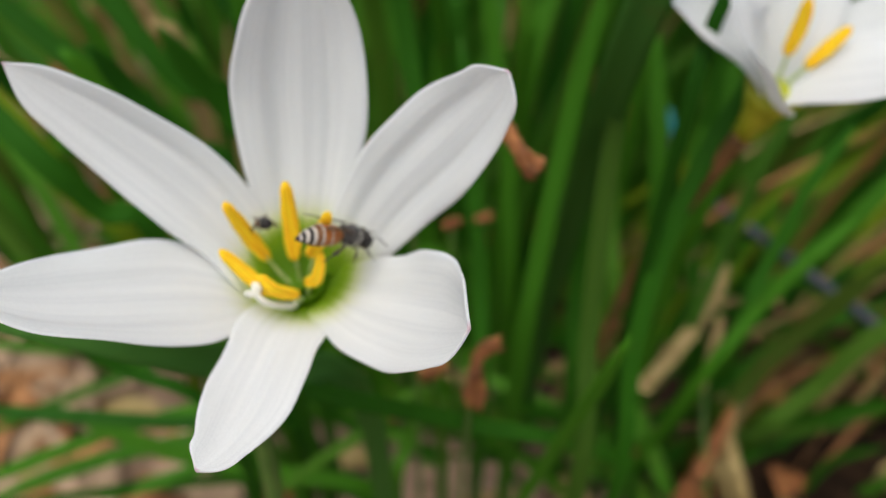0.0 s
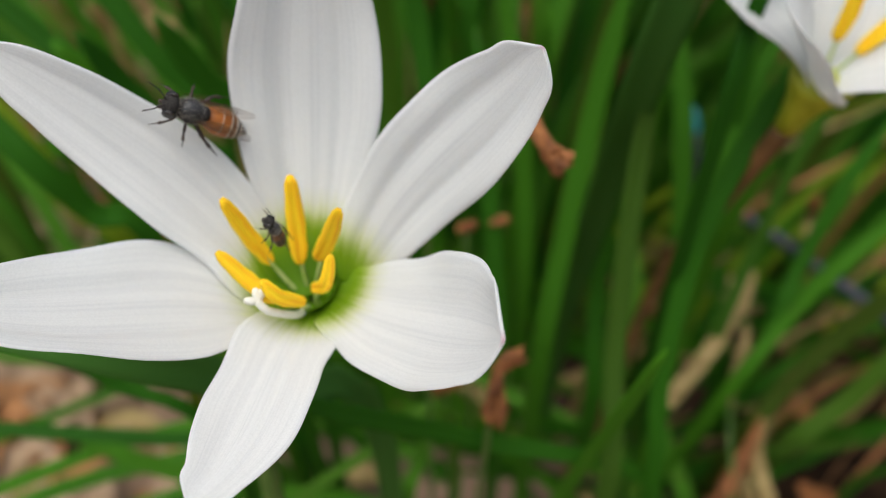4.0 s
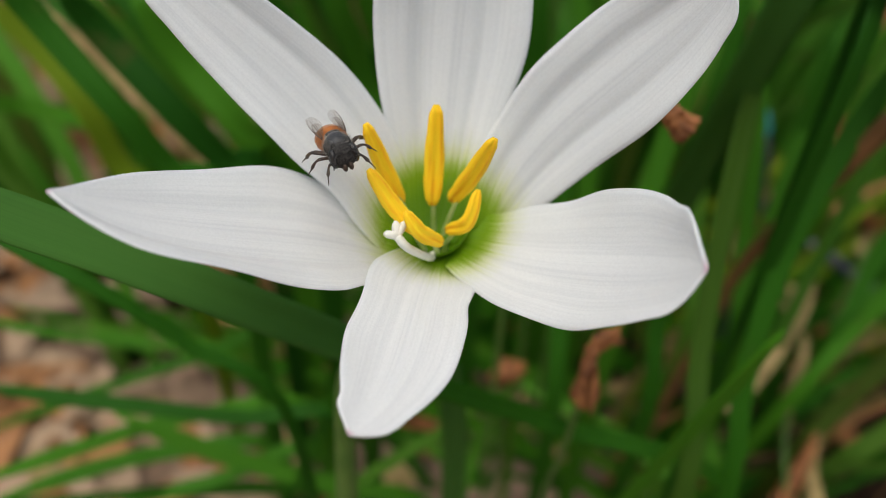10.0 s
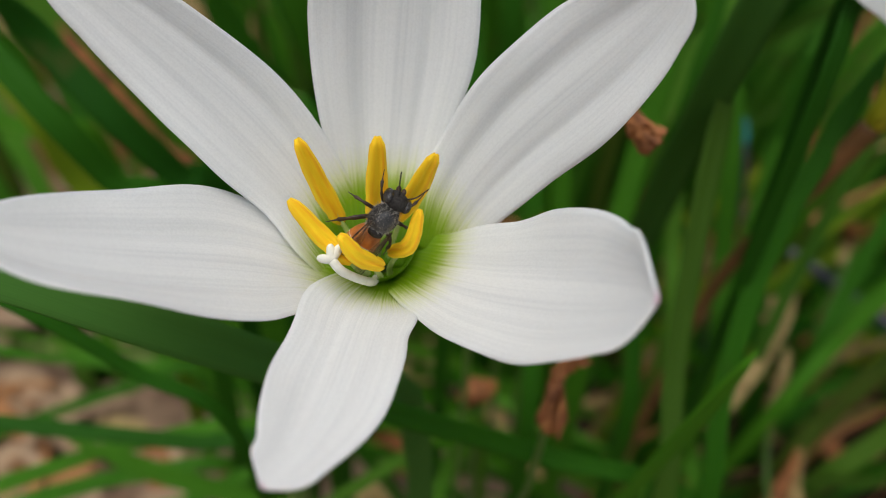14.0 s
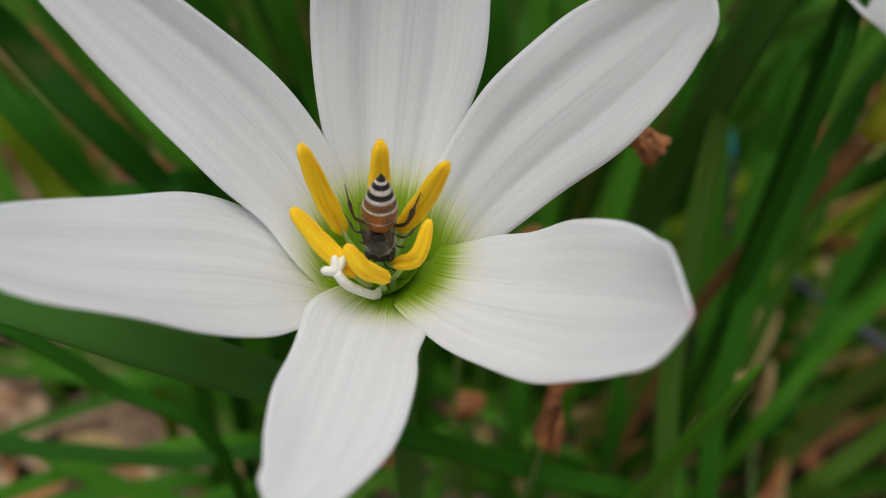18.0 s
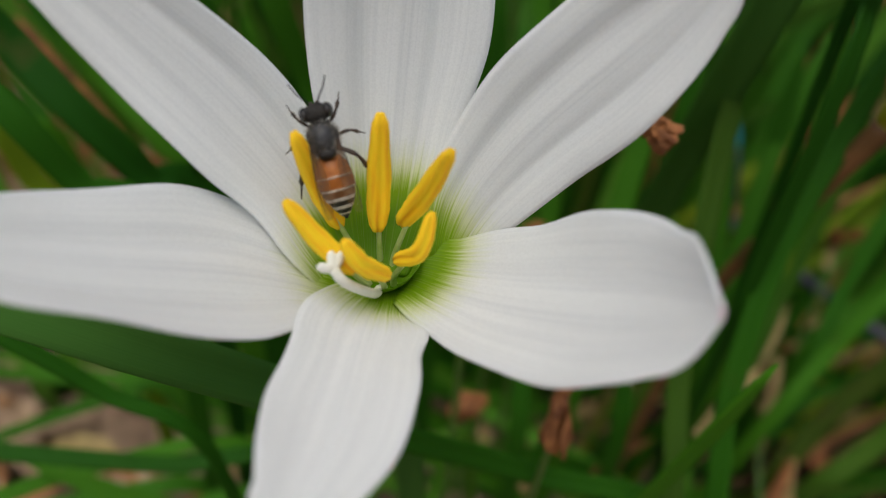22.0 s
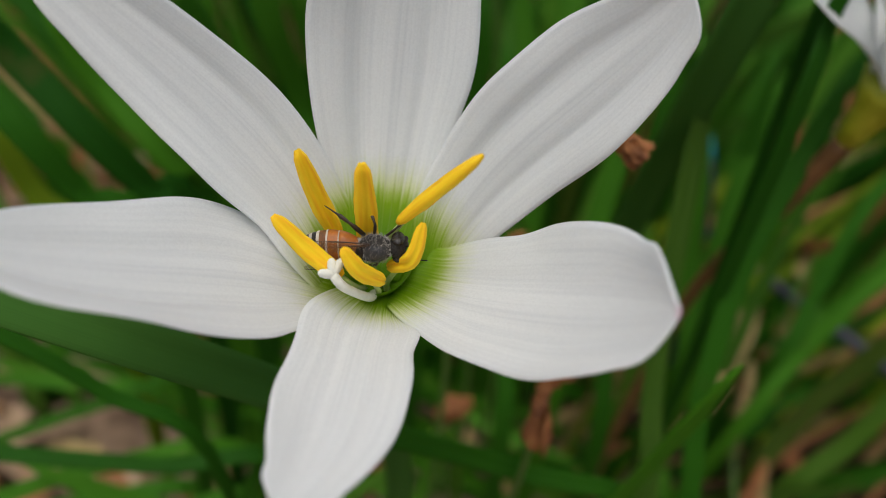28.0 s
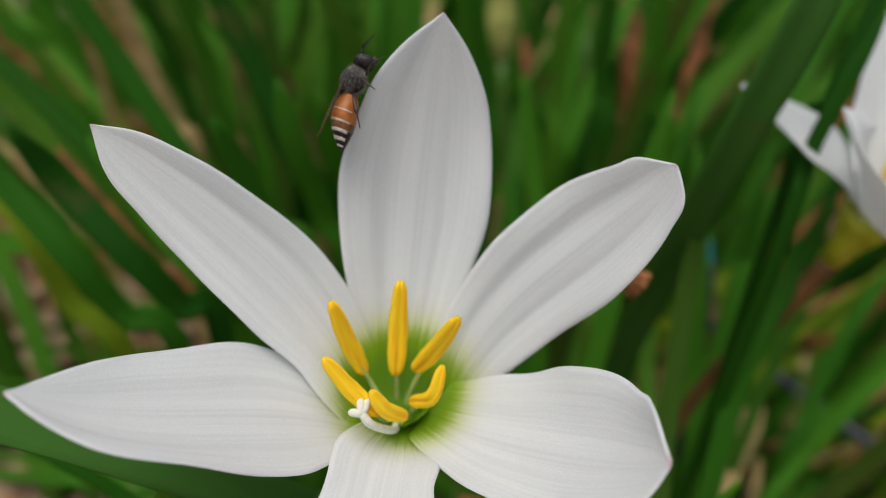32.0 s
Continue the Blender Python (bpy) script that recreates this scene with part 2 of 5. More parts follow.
def part(name, me, material, parent, label="", origin=None):
    """A mesh given in world metres (or, with origin, in its own space) under its thing."""
    up = Vector((0, 0, 0))
    p = parent
    while p is not None:
        up += p.location
        p = p.parent
    if origin is None:
        me.transform(Matrix.Translation(-up))
    me.materials.append(material)
    ob = new(name, me)
    ob.parent = parent
    if origin is not None:
        ob.location = Vector(origin) - up
    return tagged(ob, label)


def strip(rows, across, thick, nrm, uvs=True):
    """A thin solid sheet: rows of points (length x across), thickened along nrm (same shape)."""
    rows, nrm = np.asarray(rows), np.asarray(nrm)
    a, b = rows.shape[:2]
    taper = np.ones((a, b, 1))
    taper[:, 0], taper[:, -1], taper[-1] = 0.25, 0.25, 0.25
    top, low = rows + nrm * thick * 0.5 * taper, rows - nrm * thick * 0.5 * taper
    verts = np.concatenate([top.reshape(-1, 3), low.reshape(-1, 3)])
    k = a * b
    faces = []
    for i in range(a - 1):
        for j in range(b - 1):
            p = i * b + j
            faces.append((p, p + 1, p + b + 1, p + b))
            faces.append((k + p, k + p + b, k + p + b + 1, k + p + 1))
    for i in range(a - 1):
        p, q = i * b, i * b + b - 1
        faces.append((p, p + b, k + p + b, k + p))
        faces.append((q, k + q, k + q + b, q + b))
    for j in range(b - 1):
        p, q = j, (a - 1) * b + j
        faces.append((p, k + p, k + p + 1, p + 1))
        faces.append((q, q + 1, k + q + 1, k + q))
    g = np.stack(np.meshgrid(np.linspace(0, 1, b), np.linspace(0, 1, a)), -1).reshape(-1, 2)
    return mesh_from(verts, faces, np.concatenate([g, g]))


def tube(points, radii, sides=8, flat=1.0, side_dir=None):
    """A closed tapering tube through the points."""
    pts = [Vector(p) for p in points]
    verts, faces = [], []
    ref = Vector(side_dir) if side_dir is not None else Vector((0.31, 0.52, 0.8))
    for i, p in enumerate(pts):
        t = (pts[min(i + 1, len(pts) - 1)] - pts[max(i - 1, 0)]).normalized()
        s = t.cross(ref)
        if s.length < 1e-6:
            s = t.orthogonal()
        s.normalize()
        u = s.cross(t).normalized()
        for k in range(sides):
            a = 2 * math.pi * k / sides
            verts.append(p + float(radii[i]) * (math.cos(a) * s + flat * math.sin(a) * u))
    m = len(pts)
    for i in range(m - 1):
        for k in range(sides):
            q = (k + 1) % sides
            faces.append((i * sides + k, i * sides + q, (i + 1) * sides + q, (i + 1) * sides + k))
    faces.append(tuple(reversed(range(sides))))
    faces.append(tuple((m - 1) * sides + k for k in range(sides)))
    uvs = [(k / sides, i / max(1, m - 1)) for i in range(m) for k in range(sides)]
    return mesh_from(verts, faces, uvs)


def bowl(centre, axis, rings, sides=40):
    """An open bowl of rings (height along the axis, radius)."""
    a = Vector(axis).normalized()
    x = a.orthogonal().normalized()
    y = a.cross(x)
    verts, faces = [], []
    for h, r in rings:
        for k in range(sides):
            g = 2 * math.pi * k / sides
            verts.append(Vector(centre) + a * h + r * (math.cos(g) * x + math.sin(g) * y))
    for i in range(len(rings) - 1):
        for k in range(sides):
            q = (k + 1) % sides
            faces.append((i * sides + k, i * sides + q, (i + 1) * sides + q, (i + 1) * sides + k))
    return mesh_from(verts, faces)


def smooth_path(points, n):
    """n points on a Catmull-Rom curve through the given ones."""
    p = [np.array(q, float) for q in points]
    p = [2 * p[0] - p[1]] + p + [2 * p[-1] - p[-2]]
    out = []
    for s in np.linspace(0, len(p) - 3, n):
        i = min(int(s), len(p) - 4)
        u = s - i
        a, b, c, d = p[i : i + 4]
        out.append(0.5 * (2 * b + (c - a) * u + (2 * a - 5 * b + 4 * c - d) * u**2 + (3 * b - a - 3 * c + d) * u**3))
    return np.array(out)


def unit(v):
    return v / np.maximum(np.linalg.norm(v, axis=-1, keepdims=True), 1e-12)


# ---- the open flower ----
OPEN_TO = np.array((0.0, 0.0, 0.2))  # the point towards which the petals' inner faces turn
STATIONS = np.array((0, 0.12, 0.3, 0.5, 0.7, 0.85, 0.95, 1.0))


def profile(widths, s):
    v = np.append(widths, 0.0)
    m = np.gradient(v, STATIONS)
    i = np.clip(np.searchsorted(STATIONS, s, side="right") - 1, 0, len(STATIONS) - 2)
    h = STATIONS[i + 1] - STATIONS[i]
    u = (s - STATIONS[i]) / h
    return np.clip((2 * u**3 - 3 * u**2 + 1) * v[i] + (u**3 - 2 * u**2 + u) * h * m[i] + (-2 * u**3 + 3 * u**2) * v[i + 1] + (u**3 - u**2) * h * m[i + 1], 1e-5, None)


def petal(parent, ctrl, widths, roll, twist, asym, folds, seed, cup=0.22, n=56, b=25, face=None, claw=None):
    """A petal on a cubic midrib; widths are half widths in metres along it."""
    rng = np.random.RandomState(seed)
    P = np.array(ctrl)
    s = np.linspace(0, 1, n) ** 0.9
    s = 1 - (1 - s) ** 1.35
    B = np.stack([(1 - s) ** 3, 3 * s * (1 - s) ** 2, 3 * s**2 * (1 - s), s**3], -1)
    D = np.stack([-3 * (1 - s) ** 2, 3 * (1 - s) ** 2 - 6 * s * (1 - s), 6 * s * (1 - s) - 3 * s**2, 3 * s**2], -1)
    c, t = B @ P, unit(D @ P)
    w = profile(widths, s)
    if claw is not None:
        # the narrow claw by which the petal rises out of the throat
        q = np.linspace(0, 1, 9)[:-1, None]
        k0 = P[0] - 0.4 * np.linalg.norm(P[0] - claw) * t[0]
        a = (1 - q) ** 2 * claw + 2 * q * (1 - q) * k0 + q**2 * P[0]
        c = np.concatenate([a, c])
        t = unit(np.gradient(c, axis=0))
        w = np.concatenate([w[0] * (0.55 + 0.45 * q[:, 0]), w])
        s = np.concatenate([np.zeros(8), s])
    V = unit((OPEN_TO if face is None else np.array(face)) - c)
    L = unit(np.cross(V, t))
    N = np.cross(t, L)
    r = (roll + twist * s)[:, None]
    L, N = np.cos(r) * L + np.sin(r) * N, np.cos(r) * N - np.sin(r) * L
    k = np.linspace(-1, 1, b)
    side = np.where(k < 0, 1 - asym, 1 + asym)
    ph = rng.uniform(0, 6.28, 4)
    wav = 1 + 0.012 * np.sin(9 * s + ph[0])[:, None] + 0.01 * np.sin(23 * s + ph[1])[:, None] * np.sign(k)
    flat = w[:, None] * side * k * math.cos(cup) * wav
    fade = np.sin(np.pi * np.clip(s, 0, 1)) ** 0.7
    lift = w[:, None] * (np.abs(k) ** 1.7) * math.sin(cup)
    # two soft length-wise folds, a sunk midrib, and a slight wave of the rim
    ridge = sum(h * np.exp(-(((k - at) / wd) ** 2)) for at, h, wd in folds)
    lift = lift + (w * fade)[:, None] * ridge
    lift = lift + 0.05 * w[:, None] * np.sin(14 * s + ph[2])[:, None] * np.abs(k) ** 4 * np.sign(k)
    rows = c[:, None] + flat[..., None] * L[:, None] + lift[..., None] * N[:, None]
    du = np.gradient(rows, axis=1)
    dv = np.gradient(rows, axis=0)
    nrm = unit(np.cross(du, dv))
    return part("petal", strip(rows, b, 0.00035, nrm), PETAL, parent)


flower = thing("rain_lily", BASE, "open white rain lily with yellow anthers and a green throat", "flower")
FOLDS = ((-0.42, -0.055, 0.13), (-0.2, 0.025, 0.07), (0.0, 0.045, 0.10), (0.40, -0.06, 0.12), (0.66, 0.03, 0.09))
FOLDS_CREASED = ((-0.42, -0.03, 0.2), (0.05, 0.10, 0.12), (0.55, 0.07, 0.30))
FOLDS_SOFT = ((-0.42, -0.035, 0.2), (0.0, 0.03, 0.16), (0.40, -0.035, 0.2))
petal(flower, ((-0.02052, 0.07418, 0.14058), (-0.02529, 0.07972, 0.15096), (-0.03201, 0.07863, 0.15857), (-0.04759, 0.07737, 0.17116)), (0.00264, 0.00422, 0.00484, 0.00555, 0.00488, 0.00381, 0.00214), 0.373, -0.574, 0.141, FOLDS, 1, claw=(-0.01881, 0.07559, 0.14040))
petal(flower, ((-0.01786, 0.07536, 0.14197), (-0.01699, 0.08418, 0.15277), (-0.01727, 0.08803, 0.16813), (-0.01523, 0.08658, 0.18198)), (0.00277, 0.00444, 0.00652, 0.00820, 0.00778, 0.00576, 0.00245), -0.211, 0.329, 0.054, FOLDS, 2, claw=(-0.01786, 0.07573, 0.14135))
petal(flower, ((-0.01200, 0.07595, 0.14331), (-0.00939, 0.08181, 0.15293), (0.00421, 0.07787, 0.16300), (0.00723, 0.07551, 0.17092)), (0.00264, 0.00422, 0.00548, 0.00626, 0.00596, 0.00430, 0.00262), 0.140, -0.484, 0.011, FOLDS, 3, claw=(-0.01677, 0.07629, 0.14086))
petal(flower, ((-0.01406, 0.07319, 0.14211), (-0.00831, 0.06795, 0.14271), (-0.00001, 0.06001, 0.14769), (0.00279, 0.05318, 0.15411)), (0.00440, 0.00527, 0.00666, 0.00745, 0.00700, 0.00530, 0.00330), -0.324, 0.050, 0.156, FOLDS_SOFT, 4, claw=(-0.01698, 0.07562, 0.14072))
petal(flower, ((-0.01821, 0.07018, 0.14136), (-0.01997, 0.06318, 0.14212), (-0.01893, 0.05178, 0.14135), (-0.02339, 0.04590, 0.14259)), (0.00370, 0.00515, 0.00517, 0.00544, 0.00452, 0.00315, 0.00201), 0.229, 0.349, -0.023, FOLDS_CREASED, 5, claw=(-0.01793, 0.07515, 0.14051))
petal(flower, ((-0.02000, 0.07246, 0.14007), (-0.03115, 0.07037, 0.14663), (-0.03941, 0.05893, 0.14888), (-0.04800, 0.05704, 0.15588)), (0.00370, 0.00441, 0.00721, 0.00758, 0.00657, 0.00428, 0.00182), 0.445, 0.486, -0.043, FOLDS, 6, claw=(-0.01845, 0.07529, 0.14023))

# throat, perianth tube, ovary and scape
AXIS = Vector((-0.12155, -0.28944, 0.94945))
THROAT_AT = Vector((-0.01778, 0.07289, 0.13994))
part("throat", bowl(DEEP, AXIS, ((0.0034, 0.0041), (0.0024, 0.0036), (0.0016, 0.0030), (0.0008, 0.0021), (0.0001, 0.0012), (-0.0003, 0.0005), (-0.0004, 0.0001))), THROAT, flower, "green throat of the flower")
neck = smooth_path((THROAT_AT, THROAT_AT - AXIS * 0.003, (-0.0220, 0.0775, 0.1300), (-0.0278, 0.0822, 0.1190)), 16)
part("perianth_tube", tube(neck, np.interp(np.linspace(0, 1, 16), (0, 0.2, 0.5, 1), (0.0036, 0.0026, 0.0020, 0.0017)), 16), STEM, flower)
scape_path = smooth_path(((-0.0278, 0.0822, 0.1190), (-0.0298, 0.0838, 0.1060), (-0.0300, 0.0860, 0.0500), (-0.0270, 0.0880, -0.0030)), 24)
part("scape", tube(scape_path, np.linspace(0.0014, 0.0020, 24), 12), STEM, flower)


def stamen(parent, root, low, bend, tip, width, label=""):
    """A pale filament with a curved two-lobed anther; its own origin lies at the root, where it swings."""
    st = new("stamen")
    st.parent = parent
    st.location = Vector(root) - parent.location
    path = smooth_path((low, bend, tip), 15)
    fil = smooth_path((root, 0.5 * (np.array(root) + np.array(low)) + np.array((0, 0, -0.0003)), path[4]), 9)
    part("filament", tube(fil, np.linspace(0.00038, 0.0002, 9), 7), FILAMENT, st)
    s = np.linspace(0, 1, 15)
    r = width * np.clip(np.sin(np.pi * (0.06 + 0.88 * s)) ** 0.35, 0.1, 1)
    r = r * (1.14 - 0.22 * s)
    r[0] *= 0.7
    r[-1] *= 0.62
    t = unit(np.gradient(path, axis=0))
    side = unit(np.cross(t, unit(OPEN_TO - path)))
    out = unit(np.cross(side, t))
    verts, faces, sides = [], [], 24
    for i in range(15):
        for k in range(sides):
            a = 2 * math.pi * k / sides
            x, y = math.cos(a), math.sin(a)
            groove = 1 - 0.55 * math.exp(-((x / 0.22) ** 2))
            wob = 1 + 0.03 * math.sin(1.3 * i + 40 * width / 0.001 + (0.9 if x > 0 else 0)) + 0.07 * noise.noise((3 * x + 30000 * width, 0.9 * i, 3 * y))
            verts.append(path[i] + r[i] * wob * (x * side[i] + 0.72 * y * groove * -out[i]))
    for i in range(14):
        for k in range(sides):
            q = (k + 1) % sides
            faces.append((i * sides + k, i * sides + q, (i + 1) * sides + q, (i + 1) * sides + k))
    faces += [tuple(reversed(range(sides))), tuple(14 * sides + k for k in range(sides))]
    uvs = [(k / sides, i / 14) for i in range(15) for k in range(sides)]
    part("anther", mesh_from(verts, faces, uvs), POLLEN, st)
    return st


stamen(flower, (-0.01883, 0.07569, 0.14163), (-0.02156, 0.07524, 0.14635), (-0.02328, 0.07440, 0.15053), (-0.02499, 0.07311, 0.15590), 0.00095)
stamen_b = stamen(flower, (-0.01795, 0.07635, 0.14181), (-0.01830, 0.07518, 0.14628), (-0.01830, 0.07572, 0.15111), (-0.01830, 0.07580, 0.15713), 0.00102)
stamen_c = stamen(flower, (-0.01698, 0.07569, 0.14163), (-0.01633, 0.07510, 0.14693), (-0.01448, 0.07315, 0.15090), (-0.01264, 0.07075, 0.15605), 0.00096)
stamen(flower, (-0.01672, 0.07462, 0.14087), (-0.01672, 0.07254, 0.14480), (-0.01470, 0.07001, 0.14733), (-0.01382, 0.07033, 0.15086), 0.00076)
stamen_e = stamen(flower, (-0.01901, 0.07462, 0.14087), (-0.01983, 0.06878, 0.14590), (-0.02258, 0.06943, 0.14820), (-0.02534, 0.06962, 0.15168), 0.00089)
stamen(flower, (-0.01795, 0.07396, 0.14069), (-0.01707, 0.06993, 0.14491), (-0.01918, 0.06781, 0.14725), (-0.02068, 0.06759, 0.14955), 0.00081)
pistil = part("style", tube(smooth_path(((-0.01786, 0.07680, 0.13880), (-0.01800, 0.07350, 0.14110), (-0.01839, 0.07051, 0.14268), (-0.02042, 0.06767, 0.14552), (-0.02147, 0.06756, 0.14689)), 18), np.linspace(0.00042, 0.00044, 18), 10), STYLE, flower, "cream white style")
part("stigma_lobe", tube(smooth_path(((-0.02147, 0.06756, 0.14689), (-0.02200, 0.06740, 0.14706), (-0.02269, 0.06720, 0.14727)), 8), (0.00034, 0.00038, 0.0004, 0.00042, 0.00042, 0.0004, 0.00034, 0.00016), 10), STYLE, pistil)
part("stigma_lobe", tube(smooth_path(((-0.02147, 0.06756, 0.14689), (-0.02156, 0.06791, 0.14740), (-0.02167, 0.06837, 0.14806)), 8), (0.00034, 0.00038, 0.0004, 0.00042, 0.00042, 0.0004, 0.00034, 0.00016), 10), STYLE, pistil)
part("stigma_lobe", tube(smooth_path(((-0.02147, 0.06756, 0.14689), (-0.02116, 0.06802, 0.14732), (-0.02076, 0.06862, 0.14788)), 8), (0.00034, 0.00038, 0.0004, 0.00042, 0.00042, 0.0004, 0.00034, 0.00016), 10), STYLE, pistil)

# ---- ground ----
def ground():
    n = 90
    xs = np.concatenate([np.linspace(-60, -0.8, 14), np.linspace(-0.7, 0.9, n), np.linspace(1.0, 60, 14)])
    ys = np.concatenate([np.linspace(-60, -0.3, 14), np.linspace(-0.2, 1.6, n), np.linspace(1.8, 80, 14)])
    verts = []
    for y in ys:
        for x in xs:
            z = 0.006 * noise.noise((x * 9, y * 9, 0)) + 0.004 * noise.noise((x * 30, y * 30, 2))
            verts.append((x, y, z))
    w = len(xs)
    faces = [(j * w + i, j * w + i + 1, (j + 1) * w + i + 1, (j + 1) * w + i) for j in range(len(ys) - 1) for i in range(w - 1)]
    me = mesh_from(verts, faces)
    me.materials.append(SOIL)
    return tagged(new("ground", me), "brown garden soil with dry leaf litter", "soil", kind="structure")


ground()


# ---- leaves of the lily clumps ----
def blade_mesh(points, width, roll=0.0, cut=False, seed=0, n=22, b=7, taper=0.16):
    """A fleshy channelled strap leaf through the points; width is its full width."""
    c = smooth_path(points, n)
    s = np.linspace(0, 1, n)
    t = unit(np.gradient(c, axis=0))
    V = unit(OPEN_TO - c)
    L = unit(np.cross(V, t))
    N = np.cross(t, L)
    r = roll + 0.25 * np.sin(2.2 * s + seed)[:, None]
    L, N = np.cos(r) * L + np.sin(r) * N, np.cos(r) * N - np.sin(r) * L
    w = 0.5 * width * (1 - (1 - np.clip(s / 0.25, 0, 1)) * 0.25)
    if not cut:
        w = w * np.clip((1 - s) / taper, 0.03, 1) ** 0.6
    k = np.linspace(-1, 1, b)
    rows = c[:, None] + (w[:, None] * k)[..., None] * L[:, None] + (0.28 * w[:, None] * np.abs(k) ** 1.6)[..., None] * N[:, None]
    nrm = unit(np.cross(np.gradient(rows, axis=1), np.gradient(rows, axis=0)))
    return strip(rows, b, 0.0009, nrm)


def clump(label, leaves):
    root = leaves[0][0][0]
    ob = thing("lily_plant", root, label, "plant", "lily leaves round the flower")
    for i, (pts, width, mat, roll, cut) in enumerate(leaves):
        part("leaf", blade_mesh(pts, width, roll, cut, seed=i), mat, ob)
    return ob


clump("thick dark green strap leaf arching behind the flower", (
    (((-0.0122, 0.1120, -0.0030), (-0.0142, 0.0967, 0.0984), (-0.0272, 0.0834, 0.1185), (-0.0397, 0.0737, 0.1329), (-0.0508, 0.0697, 0.1414), (-0.0594, 0.0671, 0.1471), (-0.0687, 0.0642, 0.1541)), 0.0054, LEAF_THICK, 0.1, False),
    (((-0.0386, 0.1092, -0.0030), (-0.0408, 0.0965, 0.0897), (-0.0553, 0.0935, 0.1098), (-0.0671, 0.0911, 0.1224), (-0.0813, 0.0912, 0.1308)), 0.0022, LEAF_DARK, 0, False),
    (((0.0445, 0.1147, -0.0030), (0.0393, 0.1011, 0.0725), (0.0047, 0.0944, 0.0949), (-0.0128, 0.0872, 0.1081), (-0.0271, 0.0828, 0.1176)), 0.0032, LEAF, 0, False),
))
clump("green and yellowing strap leaves leaning out of the clump", (
    (((-0.0533, 0.1345, -0.0030), (-0.0545, 0.1211, 0.1123), (-0.0625, 0.1156, 0.1283), (-0.0683, 0.1126, 0.1400), (-0.0786, 0.1152, 0.1524), (-0.0832, 0.1114, 0.1630)), 0.0041, LEAF_DARK, 0, False),
    (((-0.0788, 0.1737, -0.0030), (-0.0804, 0.1611, 0.0849), (-0.0917, 0.1586, 0.1057), (-0.0965, 0.1578, 0.1209), (-0.1058, 0.1604, 0.1334), (-0.1150, 0.1581, 0.1462)), 0.0058, LEAF_YELLOW, 0.2, False),
    (((-0.0619, 0.1796, -0.0030), (-0.0635, 0.1676, 0.0870), (-0.0744, 0.1677, 0.1038), (-0.0883, 0.1705, 0.1164), (-0.1002, 0.1730, 0.1286), (-0.1112, 0.1745, 0.1391)), 0.0024, STRAW, 0, False),
    (((-0.0497, 0.1448, -0.0030), (-0.0505, 0.1311, 0.1117), (-0.0559, 0.1242, 0.1256), (-0.0630, 0.1210, 0.1370), (-0.0727, 0.1228, 0.1481), (-0.0773, 0.1188, 0.1581)), 0.0049, LEAF_DARK, 0.3, False),
    (((-0.0686, 0.1958, -0.0030), (-0.0703, 0.1837, 0.0879), (-0.0819, 0.1835, 0.1039), (-0.0903, 0.1853, 0.1151), (-0.0990, 0.1868, 0.1258), (-0.1079, 0.1888, 0.1372)), 0.0035, DRY, 0, False),
    (((-0.0487, 0.1624, -0.0030), (-0.0500, 0.1491, 0.1072), (-0.0581, 0.1438, 0.1236), (-0.0685, 0.1465, 0.1361), (-0.0762, 0.1442, 0.1490)), 0.0063, LEAF, -0.2, False),
    (((-0.0408, 0.1474, -0.0030), (-0.0420, 0.1342, 0.1167), (-0.0504, 0.1297, 0.1343), (-0.0571, 0.1271, 0.1467), (-0.0607, 0.1233, 0.1572)), 0.0045, LEAF_DARK, 0.2, False),
    (((-0.0322, 0.1482, -0.0030), (-0.0334, 0.1362, 0.1199), (-0.0414, 0.1363, 0.1365), (-0.0461, 0.1328, 0.1475), (-0.0499, 0.1291, 0.1582)), 0.0044, LEAF_DARK, 0, False),
    (((-0.0280, 0.1767, -0.0030), (-0.0289, 0.1642, 0.1065), (-0.0351, 0.1619, 0.1277), (-0.0400, 0.1569, 0.1446), (-0.0436, 0.1558, 0.1593)), 0.0052, LEAF, 0, False),
    (((-0.1001, 0.2108, -0.0030), (-0.1022, 0.1976, 0.0933), (-0.1158, 0.1929, 0.1022), (-0.1314, 0.1945, 0.1048), (-0.1426, 0.1871, 0.1095)), 0.0052, LEAF, 0, False),
))
